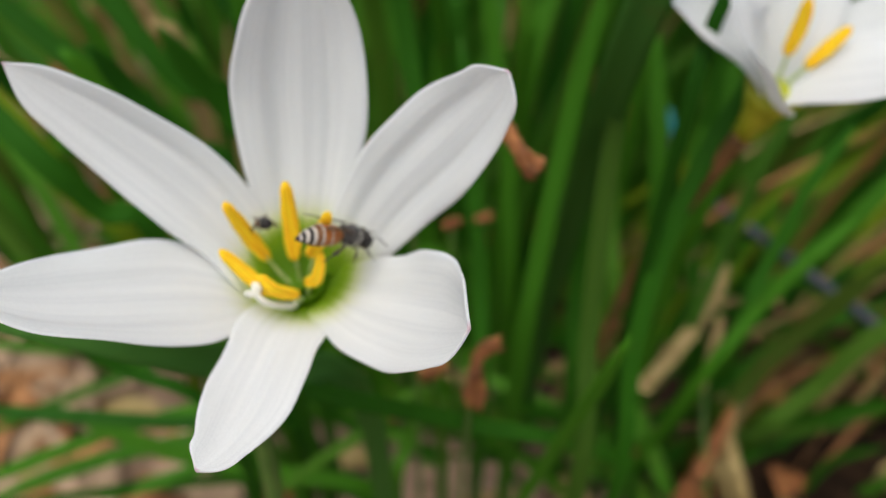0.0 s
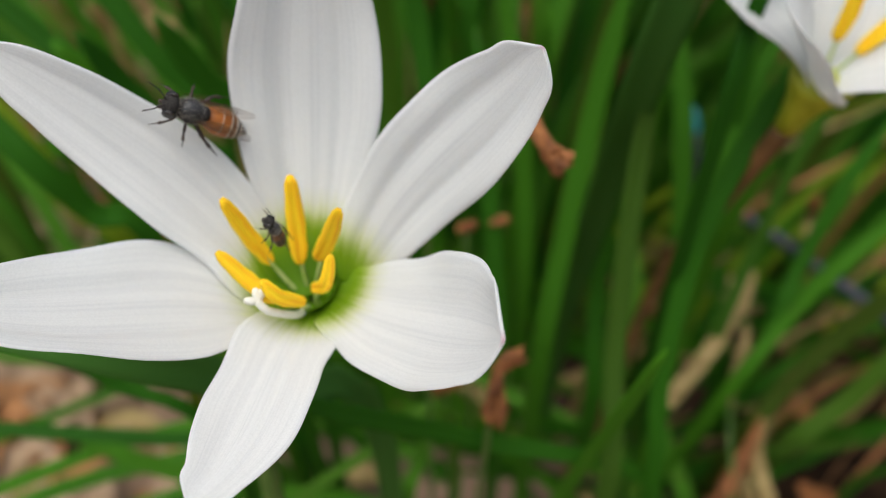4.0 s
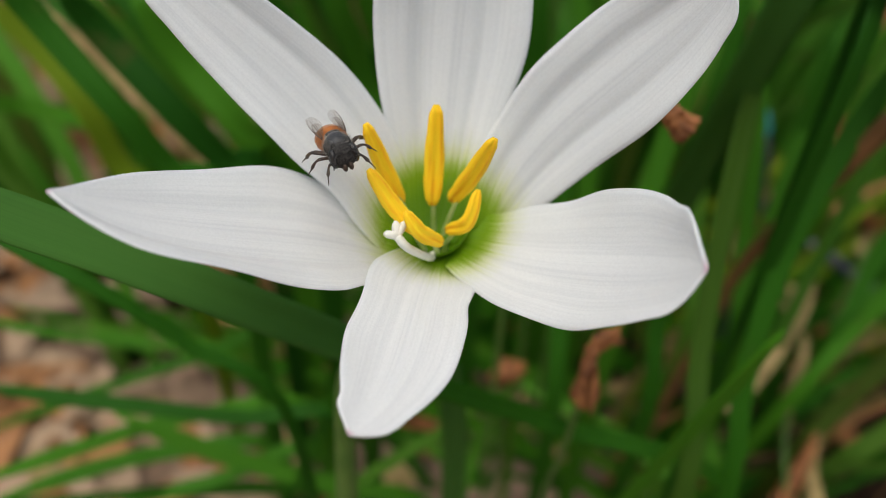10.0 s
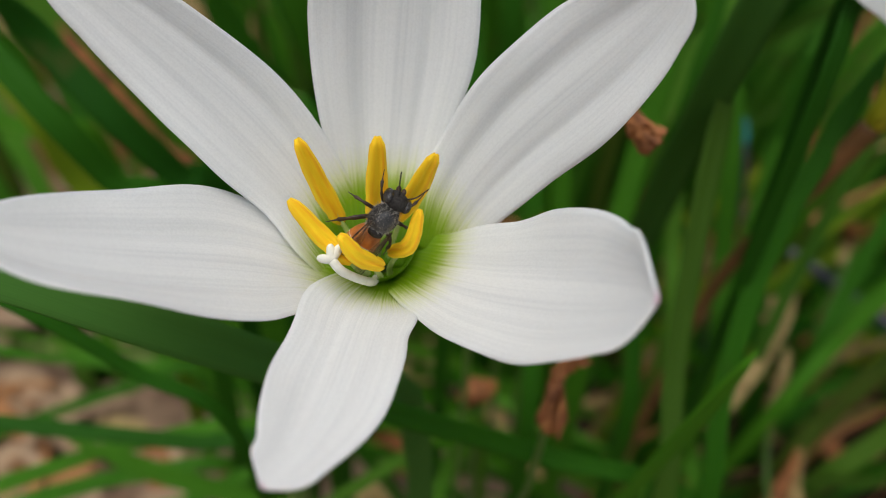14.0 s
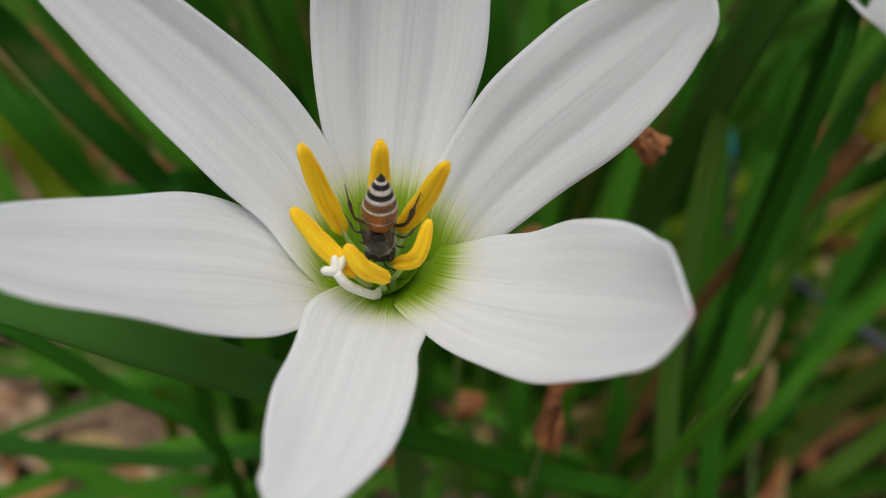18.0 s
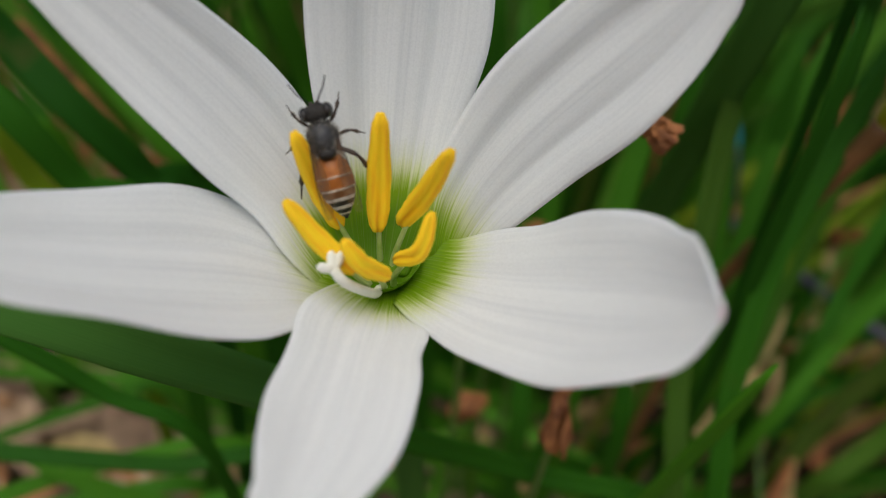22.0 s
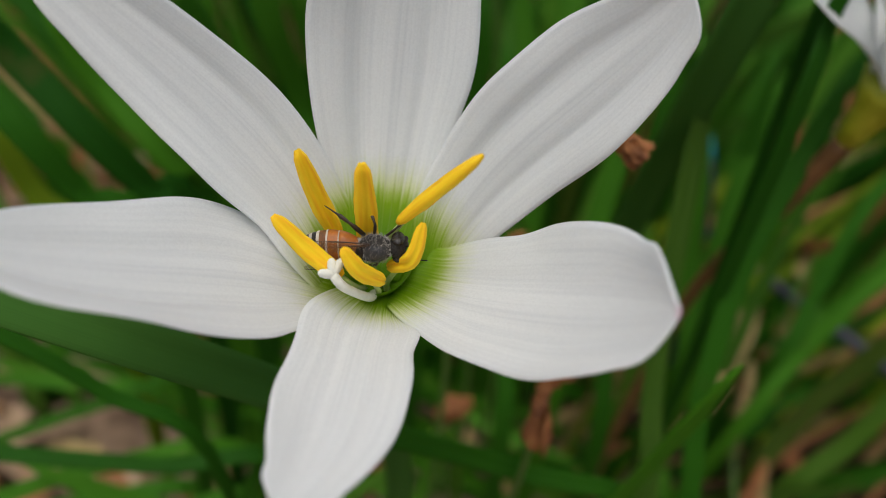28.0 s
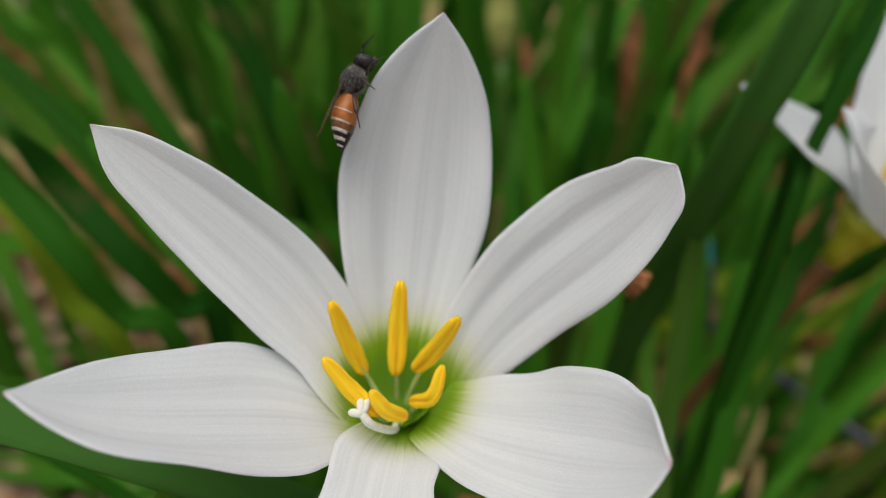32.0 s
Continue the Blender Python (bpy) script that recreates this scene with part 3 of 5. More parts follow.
clump("tall green strap leaves standing in the clump", (
    (((0.0259, 0.1691, -0.0030), (0.0262, 0.1522, 0.0701), (0.0285, 0.1325, 0.1225), (0.0290, 0.1146, 0.1576), (0.0338, 0.1103, 0.1800), (0.0386, 0.1121, 0.1947)), 0.0070, LEAF_THICK, 0.2, False),
    (((0.0536, 0.1519, -0.0030), (0.0537, 0.1385, 0.0909), (0.0544, 0.1330, 0.1138), (0.0583, 0.1328, 0.1290), (0.0610, 0.1340, 0.1431)), 0.0029, LEAF, 0, False),
    (((0.0439, 0.1339, -0.0030), (0.0444, 0.1219, 0.1530), (0.0477, 0.1228, 0.1657), (0.0506, 0.1237, 0.1782), (0.0538, 0.1244, 0.1906)), 0.0021, LEAF_DARK, 0, False),
    (((0.0181, 0.1413, -0.0030), (0.0187, 0.1293, 0.0777), (0.0223, 0.1345, 0.1083), (0.0270, 0.1421, 0.1346), (0.0322, 0.1466, 0.1641)), 0.0045, LEAF, 0, False),
    (((0.0097, 0.1413, -0.0030), (0.0097, 0.1293, 0.0622), (0.0092, 0.1401, 0.0931), (0.0069, 0.1477, 0.1195), (0.0041, 0.1566, 0.1477)), 0.0039, LEAF_DARK, 0.2, False),
    (((0.0339, 0.1491, -0.0030), (0.0339, 0.1371, 0.0581), (0.0337, 0.1470, 0.0878), (0.0357, 0.1506, 0.1237), (0.0423, 0.1603, 0.1608)), 0.0044, LEAF_DARK, 0.3, False),
    (((0.0465, 0.1677, -0.0030), (0.0462, 0.1557, 0.0695), (0.0442, 0.1625, 0.0946), (0.0429, 0.1664, 0.1157), (0.0456, 0.1739, 0.1418)), 0.0037, LEAF_BRIGHT, 0, False),
    (((0.0572, 0.1642, -0.0030), (0.0571, 0.1522, 0.0644), (0.0561, 0.1608, 0.0922), (0.0543, 0.1672, 0.1168), (0.0510, 0.1770, 0.1463)), 0.0047, LEAF, 0, False),
    (((0.0731, 0.1671, -0.0030), (0.0725, 0.1551, 0.0531), (0.0687, 0.1654, 0.0835), (0.0680, 0.1727, 0.1092), (0.0686, 0.1739, 0.1418)), 0.0045, LEAF, 0.2, False),
    (((-0.0092, 0.1641, -0.0030), (-0.0087, 0.1519, 0.0948), (-0.0053, 0.1514, 0.1248), (-0.0074, 0.1566, 0.1477), (-0.0105, 0.1584, 0.1656)), 0.0045, LEAF_DARK, 0, False),
    (((0.0193, 0.1763, -0.0030), (0.0191, 0.1643, 0.0664), (0.0175, 0.1710, 0.1068), (0.0139, 0.1794, 0.1343), (0.0092, 0.1847, 0.1573)), 0.0044, LEAF, 0, False),
    (((0.0307, 0.1103, -0.0030), (0.0367, 0.0983, 0.0698), (0.0376, 0.1066, 0.0992), (0.0417, 0.1141, 0.1223), (0.0485, 0.1190, 0.1398), (0.0557, 0.1251, 0.1522)), 0.0036, LEAF_DARK, -0.2, False),
    (((0.0214, 0.1071, -0.0030), (0.0274, 0.0951, 0.0740), (0.0282, 0.1069, 0.1049), (0.0299, 0.1164, 0.1308), (0.0323, 0.1244, 0.1545)), 0.0038, LEAF_DARK, 0.1, False),
    (((0.0333, 0.1229, -0.0030), (0.0373, 0.1189, 0.0700), (0.0389, 0.1092, 0.1462), (0.0414, 0.1125, 0.1624), (0.0444, 0.1136, 0.1720), (0.0489, 0.1160, 0.1822)), 0.0026, LEAF_DARK, 0.2, False),
))
clump("green strap leaves leaning out under the second flower", (
    (((0.0519, 0.1626, -0.0030), (0.0639, 0.1506, 0.0601), (0.0736, 0.1586, 0.0892), (0.0816, 0.1651, 0.1136), (0.0916, 0.1708, 0.1327)), 0.0036, LEAF_DARK, 0.2, False),
    (((0.0636, 0.1583, -0.0030), (0.0756, 0.1463, 0.0643), (0.0843, 0.1542, 0.0893), (0.0912, 0.1590, 0.1084), (0.0996, 0.1628, 0.1240)), 0.0036, LEAF_DARK, -0.2, False),
    (((0.0452, 0.1681, -0.0030), (0.0572, 0.1561, 0.0587), (0.0629, 0.1652, 0.0911), (0.0688, 0.1734, 0.1180), (0.0768, 0.1793, 0.1412)), 0.0044, LEAF, 0.1, False),
    (((0.0547, 0.1508, -0.0030), (0.0667, 0.1388, 0.0602), (0.0793, 0.1438, 0.0805), (0.0894, 0.1466, 0.0947), (0.1003, 0.1495, 0.1053)), 0.0034, LEAF, 0.0, False),
))
clump("green strap leaves leaning away behind the petals", (
    (((-0.0468, 0.1890, -0.0030), (-0.0486, 0.1743, 0.1156), (-0.0607, 0.1634, 0.1335), (-0.0779, 0.1657, 0.1592), (-0.0906, 0.1659, 0.1804)), 0.0051, LEAF_DARK, 0, False),
    (((-0.0696, 0.2090, -0.0030), (-0.0705, 0.1966, 0.1212), (-0.0766, 0.1949, 0.1383), (-0.0827, 0.1936, 0.1566), (-0.0879, 0.1917, 0.1733), (-0.0889, 0.1865, 0.1830)), 0.0041, STRAW, 0, False),
    (((-0.0311, 0.1883, -0.0030), (-0.0321, 0.1738, 0.1151), (-0.0384, 0.1634, 0.1345), (-0.0498, 0.1653, 0.1594), (-0.0609, 0.1660, 0.1817)), 0.0055, LEAF_DARK, 0.2, False),
    (((-0.0153, 0.2078, -0.0030), (-0.0167, 0.1932, 0.1370), (-0.0264, 0.1826, 0.1558), (-0.0324, 0.1778, 0.1663), (-0.0390, 0.1740, 0.1790)), 0.0049, LEAF, 0, False),
    (((-0.0446, 0.1705, -0.0030), (-0.0460, 0.1560, 0.0967), (-0.0550, 0.1458, 0.1165), (-0.0780, 0.1495, 0.1448), (-0.1021, 0.1513, 0.1690)), 0.0045, LEAF_DARK, 0.1, False),
    (((-0.0809, 0.2072, -0.0030), (-0.0829, 0.1938, 0.0933), (-0.0968, 0.1883, 0.1230), (-0.1130, 0.1885, 0.1441), (-0.1246, 0.1873, 0.1622)), 0.0048, LEAF, 0, False),
    (((0.0051, 0.2087, -0.0030), (0.0048, 0.1967, 0.1245), (0.0023, 0.1974, 0.1470), (-0.0013, 0.1955, 0.1639), (-0.0053, 0.1940, 0.1817)), 0.0050, LEAF_DARK, 0, False),
    (((0.0231, 0.2171, -0.0030), (0.0230, 0.2051, 0.1223), (0.0219, 0.2061, 0.1458), (0.0217, 0.2046, 0.1636), (0.0213, 0.2035, 0.1824)), 0.0046, LEAF, 0, False),
    (((0.0414, 0.2274, -0.0030), (0.0408, 0.2154, 0.1246), (0.0368, 0.2169, 0.1487), (0.0354, 0.2149, 0.1656), (0.0346, 0.2130, 0.1825)), 0.0048, LEAF_DARK, 0, False),
    (((0.0585, 0.2171, -0.0030), (0.0576, 0.2051, 0.1238), (0.0513, 0.2062, 0.1471), (0.0469, 0.2046, 0.1647), (0.0439, 0.2035, 0.1834)), 0.0042, LEAF, 0, False),
))
clump("green strap leaves low in the clump", (
    (((0.0060, 0.1120, -0.0030), (0.0120, 0.1050, 0.0400), (0.0200, 0.0975, 0.0780), (0.0250, 0.0915, 0.1020), (0.0292, 0.0858, 0.1240)), 0.0034, LEAF, 0.5, False),
    (((0.0733, 0.1389, -0.0008), (0.0646, 0.1432, 0.0207), (0.0575, 0.1489, 0.0365), (0.0544, 0.1505, 0.0465)), 0.0050, LEAF_BRIGHT, 0, False),
    (((0.0760, 0.1560, -0.0030), (0.0774, 0.1440, 0.0372), (0.0866, 0.1468, 0.0567), (0.0976, 0.1481, 0.0739), (0.1130, 0.1454, 0.1009)), 0.0051, LEAF_OLIVE, 0.2, False),
    (((0.0903, 0.1610, -0.0030), (0.0924, 0.1490, 0.0290), (0.1065, 0.1504, 0.0465), (0.1160, 0.1513, 0.0631), (0.1303, 0.1514, 0.0788)), 0.0054, LEAF, 0.2, False),
    (((0.0480, 0.1790, -0.0030), (0.0470, 0.1670, 0.0394), (0.0401, 0.1692, 0.0581), (0.0353, 0.1717, 0.0770), (0.0315, 0.1752, 0.0975)), 0.0045, LEAF_OLIVE, 0, False),
    (((0.0907, 0.1812, -0.0030), (0.0924, 0.1692, 0.0581), (0.1033, 0.1708, 0.0757), (0.1114, 0.1699, 0.0898), (0.1273, 0.1743, 0.1117)), 0.0048, LEAF, 0, False),
    (((-0.0114, 0.1243, -0.0030), (-0.0110, 0.1123, 0.0533), (-0.0083, 0.1177, 0.0610), (-0.0049, 0.1223, 0.0677), (0.0011, 0.1293, 0.0776)), 0.0033, LEAF, 0, False),
))
clump("green strap leaves sprawling over the litter", (
    (((-0.0282, 0.1290, -0.0030), (-0.0318, 0.1156, 0.0706), (-0.0552, 0.1099, 0.0779), (-0.0776, 0.1076, 0.0824), (-0.1047, 0.1056, 0.0875)), 0.0031, LEAF_DARK, 0, False),
    (((-0.0400, 0.1439, -0.0030), (-0.0440, 0.1300, 0.0603), (-0.0710, 0.1222, 0.0645), (-0.0887, 0.1123, 0.0652), (-0.1073, 0.1016, 0.0645)), 0.0031, LEAF, 0, False),
    (((-0.0551, 0.1516, -0.0030), (-0.0579, 0.1379, 0.0398), (-0.0765, 0.1308, 0.0451), (-0.0929, 0.1222, 0.0478), (-0.1132, 0.1113, 0.0470)), 0.0038, LEAF_BRIGHT, 0, False),
    (((-0.0132, 0.1316, -0.0030), (-0.0170, 0.1188, 0.0427), (-0.0419, 0.1157, 0.0542), (-0.0631, 0.1154, 0.0619), (-0.0832, 0.1162, 0.0713)), 0.0040, LEAF, 0, False),
    (((-0.0661, 0.1678, -0.0030), (-0.0699, 0.1558, 0.0517), (-0.0957, 0.1576, 0.0544), (-0.1138, 0.1518, 0.0617), (-0.1314, 0.1466, 0.0700)), 0.0027, LEAF_BRIGHT, 0, False),
    (((-0.0401, 0.1381, -0.0030), (-0.0436, 0.1251, 0.0526), (-0.0667, 0.1211, 0.0461), (-0.0872, 0.1178, 0.0408)), 0.0032, LEAF_BRIGHT, 0, False),
    (((-0.0298, 0.1254, -0.0030), (-0.0313, 0.1134, 0.0836), (-0.0410, 0.1141, 0.0682), (-0.0467, 0.1136, 0.0509)), 0.0026, LEAF, 0, False),
    (((-0.0495, 0.1654, -0.0030), (-0.0535, 0.1525, 0.0631), (-0.0805, 0.1488, 0.0571), (-0.1059, 0.1436, 0.0487), (-0.1327, 0.1376, 0.0390)), 0.0029, LEAF, 0, False),
    (((0.0007, 0.1318, -0.0030), (-0.0017, 0.1188, 0.0758), (-0.0177, 0.1147, 0.0692), (-0.0312, 0.1100, 0.0617), (-0.0402, 0.1060, 0.0554)), 0.0026, LEAF, 0, False),
))


def fan(rng, x, y, h, lean):
    """Three points of a leaf that leans out of the clump the further it stands from its middle."""
    lx = min(1.0, max(-1.0, rng.gauss(lean, 0.22) + 4.6 * (x + 0.012))) * h
    ly = rng.gauss(0.12, 0.22) * h
    return ((x, y, -0.004), (x + 0.32 * lx, y + 0.3 * ly, 0.55 * h), (x + lx, y + ly, h * rng.uniform(0.82, 1.0)))


def thicket(name, label, mat, count, seed, xr, yr, height, lean, width, keep=lambda x, y: True, low=False):
    """Many strap leaves growing from the soil, joined, behind the flower."""
    rng = random.Random(seed)
    verts, faces, uvs = [], [], []
    made = 0
    while made < count:
        x, y = rng.uniform(*xr), rng.uniform(*yr)
        if not keep(x, y):
            continue
        made += 1
        h = rng.uniform(*height)
        if low:
            lx, ly = rng.gauss(lean, 0.45) * h, rng.gauss(0.15, 0.25) * h
            ctrl = ((x, y, -0.004), (x + 0.3 * lx, y + 0.3 * ly, 0.55 * h), (x + lx, y + ly, h * rng.uniform(0.8, 1.0)))
        else:
            ctrl = fan(rng, x, y, h, lean)
        pts = smooth_path(ctrl, 9)
        t = unit(np.gradient(pts, axis=0))
        a = rng.uniform(-0.9, 0.9)
        side = unit(np.cross(t, np.array((math.sin(a), -math.cos(a), 0.25))))
        nr = unit(np.cross(side, t))
        wd = 0.5 * rng.uniform(*width)
        k0 = len(verts)
        for i in range(9):
            s = i / 8
            w = wd * (0.8 + 0.2 * s) * min(1, (1.02 - s) / 0.3) ** 0.7
            for q, lift in ((-1, 0.3), (0, 0), (1, 0.3)):
                verts.append(pts[i] + w * q * side[i] + w * lift * nr[i])
                uvs.append((0.5 + 0.5 * q, s))
        for i in range(8):
            for j in range(2):
                p = k0 + 3 * i + j
                faces.append((p, p + 1, p + 4, p + 3))
    me = mesh_from(verts, faces, uvs)
    me.materials.append(mat)
    return tagged(new(name, me), label, "leaves", kind="stuff")


def open_spot(x, y):
    """Bare litter lies to the side of the clump."""
    if 0.03 < x < 0.16 and y < 0.25:
        return False  # the second flower stands in a gap
    return not (x < -0.06 - 0.15 * (y - 0.2) and y < 0.75 and random.Random(int(1e6 * (x + 3) + 1e3 * y)).random() < 0.8)


def lily_plants(count, seed, xr, yr):
    """Single tufts of strap leaves, each leaf a part."""
    rng = random.Random(seed)
    made = 0
    while made < count:
        x, y = rng.uniform(*xr), rng.uniform(*yr)
        if not open_spot(x, y):
            continue
        made += 1
        ob = thing("lily_plant", (x, y, 0.0), "tuft of green strap leaves growing in the clump", "plant", "tufts of lily leaves")
        for i in range(rng.randint(8, 11)):
            px, py = x + rng.gauss(0, 0.006), y + rng.gauss(0, 0.006)
            ctrl = fan(rng, px, py, rng.uniform(0.12, 0.26), 0.05)
            mat = rng.choice((LEAF, LEAF, LEAF, LEAF_DARK, LEAF_DARK, LEAF_BRIGHT, LEAF_BRIGHT, LEAF_OLIVE))
            part("leaf", blade_mesh(ctrl, rng.uniform(0.0042, 0.0066), rng.uniform(-0.5, 0.5), False, i, 12, 5), mat, ob)


lily_plants(26, 31, (-0.13, 0.22), (0.19, 0.36))
thicket("lily_leaves", "dense green strap leaves of rain lilies", LEAF, 460, 5, (-0.30, 0.45), (0.24, 0.70), (0.12, 0.30), 0.05, (0.0040, 0.0068), open_spot)
thicket("lily_leaves", "dark green strap leaves of rain lilies", LEAF_DARK, 420, 6, (-0.30, 0.45), (0.22, 0.75), (0.10, 0.28), 0.05, (0.0040, 0.0070), open_spot)
thicket("lily_leaves", "bright green strap leaves of rain lilies", LEAF_BRIGHT, 330, 7, (-0.25, 0.40), (0.26, 0.6), (0.16, 0.30), 0.05, (0.0038, 0.0060), open_spot)
thicket("dry_leaves", "withered straw-coloured lily leaves in the clump", STRAW, 170, 8, (-0.40, 0.40), (0.24, 0.6), (0.08, 0.24), 0.1, (0.0035, 0.0065))
thicket("dry_leaves", "brown withered leaf tips between the green leaves", DRY, 150, 12, (-0.35, 0.40), (0.22, 0.6), (0.08, 0.23), 0.1, (0.003, 0.006))
thicket("sprawling_leaves", "narrow green leaves sprawling low over the litter", LEAF, 60, 14, (-0.03, 0.10), (0.13, 0.36), (0.02, 0.07), -2.0, (0.0034, 0.0058), low=True)
thicket("sprawling_leaves", "pale green leaves sprawling low over the litter", LEAF_BRIGHT, 30, 15, (-0.04, 0.07), (0.14, 0.36), (0.015, 0.055), -2.2, (0.0034, 0.0060), low=True)
thicket("sprawling_leaves", "dark narrow leaves sprawling low over the soil", LEAF_DARK, 40, 16, (-0.04, 0.2), (0.14, 0.34), (0.012, 0.06), -1.6, (0.0034, 0.0056), low=True)
thicket("sprawling_leaves", "dark leaves sprawling out of the clump", LEAF_DARK, 60, 18, (0.0, 0.2), (0.14, 0.34), (0.012, 0.06), 1.4, (0.003, 0.005), low=True)
thicket("dry_stalks", "tan dry stalks lying on the soil", STRAW, 60, 17, (0.0, 0.2), (0.14, 0.34), (0.006, 0.03), 1.8, (0.002, 0.004), low=True)
thicket("dry_leaves", "thin straw-coloured strands standing in the clump", STRAW, 12, 41, (0.03, 0.16), (0.16, 0.26), (0.06, 0.13), 0.25, (0.0016, 0.0032))
thicket("dry_leaves", "thin rust-brown withered strands in the clump", RUST, 13, 42, (0.02, 0.16), (0.15, 0.25), (0.05, 0.12), 0.3, (0.0018, 0.0034))
thicket("lily_leaves", "yellowing strap leaves in the clump", LEAF_YELLOW, 20, 43, (0.03, 0.18), (0.17, 0.28), (0.08, 0.15), 0.2, (0.0026, 0.0042))
thicket("far_leaves", "green strap leaves further off", LEAF_DARK, 700, 9, (-0.6, 1.2), (0.78, 1.7), (0.2, 0.4), 0.1, (0.008, 0.014), lambda x, y: math.hypot((x - 0.3) / 0.9, (y - 1.24) / 0.48) < 0.85 + 0.15 * math.sin(9 * x + 7 * y), low=True)


def litter(count, seed):
    """Dry leaf scraps strewn on the soil."""
    rng = random.Random(seed)
    verts, faces = [], []
    for _ in range(count):
        x, y = rng.uniform(-0.7, 0.7), rng.uniform(0.1, 1.3)
        if count > 1000:
            x, y = -0.05 - 0.5 * abs(rng.gauss(0, 0.6)) - 0.1 * rng.random(), rng.uniform(0.12, 0.9)
        a, ln, wd = rng.uniform(0, 6.28), rng.uniform(0.012, 0.040), rng.uniform(0.006, 0.015)
        k0 = len(verts)
        ca, sa = math.cos(a), math.sin(a)
        tilt = rng.uniform(-0.3, 0.3)
        for i in range(5):
            s = i / 4 - 0.5
            w = wd * (1 - (2 * s) ** 2 * 0.8)
            for q in (-1, 0, 1):
                u, v = s * ln, 0.5 * q * w
                z = 0.006 + 0.006 * noise.noise((x * 9, y * 9, 0)) + 0.3 * abs(q) * w + tilt * u + 0.1 * ln * (1 - 4 * s * s)
                verts.append((x + ca * u - sa * v, y + sa * u + ca * v, max(z, 0.001)))
        for i in range(4):
            for j in range(2):
                p = k0 + 3 * i + j
                faces.append((p, p + 1, p + 4, p + 3))
    me = mesh_from(verts, faces)
    return me


for mat, cnt, sd, lab in ((LITTER, 2200, 23, "pale beige leaf scraps beside the clump"), (DRY, 420, 21, "brown dry leaf scraps on the soil"), (RUST, 1100, 24, "orange-brown leaf scraps beside the clump"), (STRAW, 500, 22, "pale straw-coloured leaf scraps on the soil")):
    me = litter(cnt, sd)
    me.materials.append(mat)
    tagged(new("leaf_litter", me), lab, "leaf litter", kind="stuff")


# ---- a second open flower further back ----
SECOND = np.array((0.0530, 0.1123, 0.1513))
SECOND_UP = unit(np.array((0.12, -0.40, 0.91)))
second = thing("rain_lily", (0.0330, 0.1480, 0.00000), "open white rain lily with a reddish stem, half hidden by leaves", "flower")
for number, (azimuth, rise, length, wide) in enumerate(((150, 26, 0.030, 0.0060), (332, 40, 0.030, 0.0075), (20, 26, 0.036, 0.0075), (85, 38, 0.036, 0.0074))):
    az, el = math.radians(azimuth), math.radians(rise)
    out = np.array((math.cos(az), math.sin(az), 0.0))
    out = unit(out - SECOND_UP * (out @ SECOND_UP))
    tip = SECOND + length * (math.cos(el) * out + math.sin(el) * SECOND_UP)
    petal(second, (SECOND, SECOND + length * (0.16 * out + 0.30 * SECOND_UP), SECOND + length * (0.52 * out + 0.62 * math.tan(el) * SECOND_UP), tip),
          tuple(wide * k for k in (0.35, 0.62, 0.92, 1.0, 0.88, 0.6, 0.34)), 0.0, 0.0, 0.0, FOLDS_SOFT, 11 + number, cup=0.22, n=30, b=13, face=tuple(SECOND + 0.06 * SECOND_UP))
petal(second, ((0.05191, 0.10911, 0.15276), (0.04670, 0.10472, 0.16045), (0.04307, 0.10384, 0.16619), (0.04166, 0.10755, 0.17065)), (0.0046, 0.0066, 0.0074, 0.0072, 0.0060, 0.0042, 0.0022), 0.0, 0.0, 0.0, FOLDS_SOFT, 17, cup=0.30, n=30, b=13, face=tuple(SECOND + 0.06 * SECOND_UP))
for sx, sy, sz in ((0.001, -0.002, 0.015), (0.008, -0.001, 0.011), (0.005, 0.007, 0.015)):
    root = SECOND + 0.002 * SECOND_UP
    low = SECOND + 0.55 * np.array((sx, sy, sz))
    top = SECOND + 1.15 * np.array((sx, sy, sz))
    stamen(second, tuple(root), tuple(low), tuple(0.5 * (low + top) + np.array((0.0004, 0, 0.0004))), tuple(top), 0.0011)
part("perianth_tube", tube([SECOND + SECOND_UP * h for h in (0.0035, 0.001, -0.002, -0.005, -0.008)], (0.0052, 0.0042, 0.0030, 0.0023, 0.0019), 14), TUBE, second, "yellow-green tube of the flower")
part("scape", tube(smooth_path((SECOND - SECOND_UP * 0.0075, SECOND + np.array((-0.005, 0.008, -0.022)), (0.0420, 0.1340, 0.0950), (0.0330, 0.1480, -0.0030)), 20), np.linspace(0.0018, 0.0010, 20), 12), RED_STEM, second, "reddish brown stem")


# ---- withered flowers, straw, hose and scraps ----
def crumpled(points, radii, sides, seed, n=18):
    """A shrivelled tube with creases."""
    rng = np.random.RandomState(seed)
    c = smooth_path(points, n)
    r = np.interp(np.linspace(0, 1, n), np.linspace(0, 1, len(radii)), radii)
    me = tube(c, r, sides)
    ph = rng.uniform(0, 6.28, 6)
    for v in me.vertices:
        i, k = divmod(v.index, sides)
        a = 2 * math.pi * k / sides
        f = 1 + 0.22 * math.sin(3 * a + ph[0] + 0.25 * i) + 0.13 * math.sin(5 * a + ph[1] - 0.4 * i) + 0.08 * math.sin(1.7 * i + ph[2])
        p = Vector(c[i])
        v.co = p + (v.co - p) * f
    return me


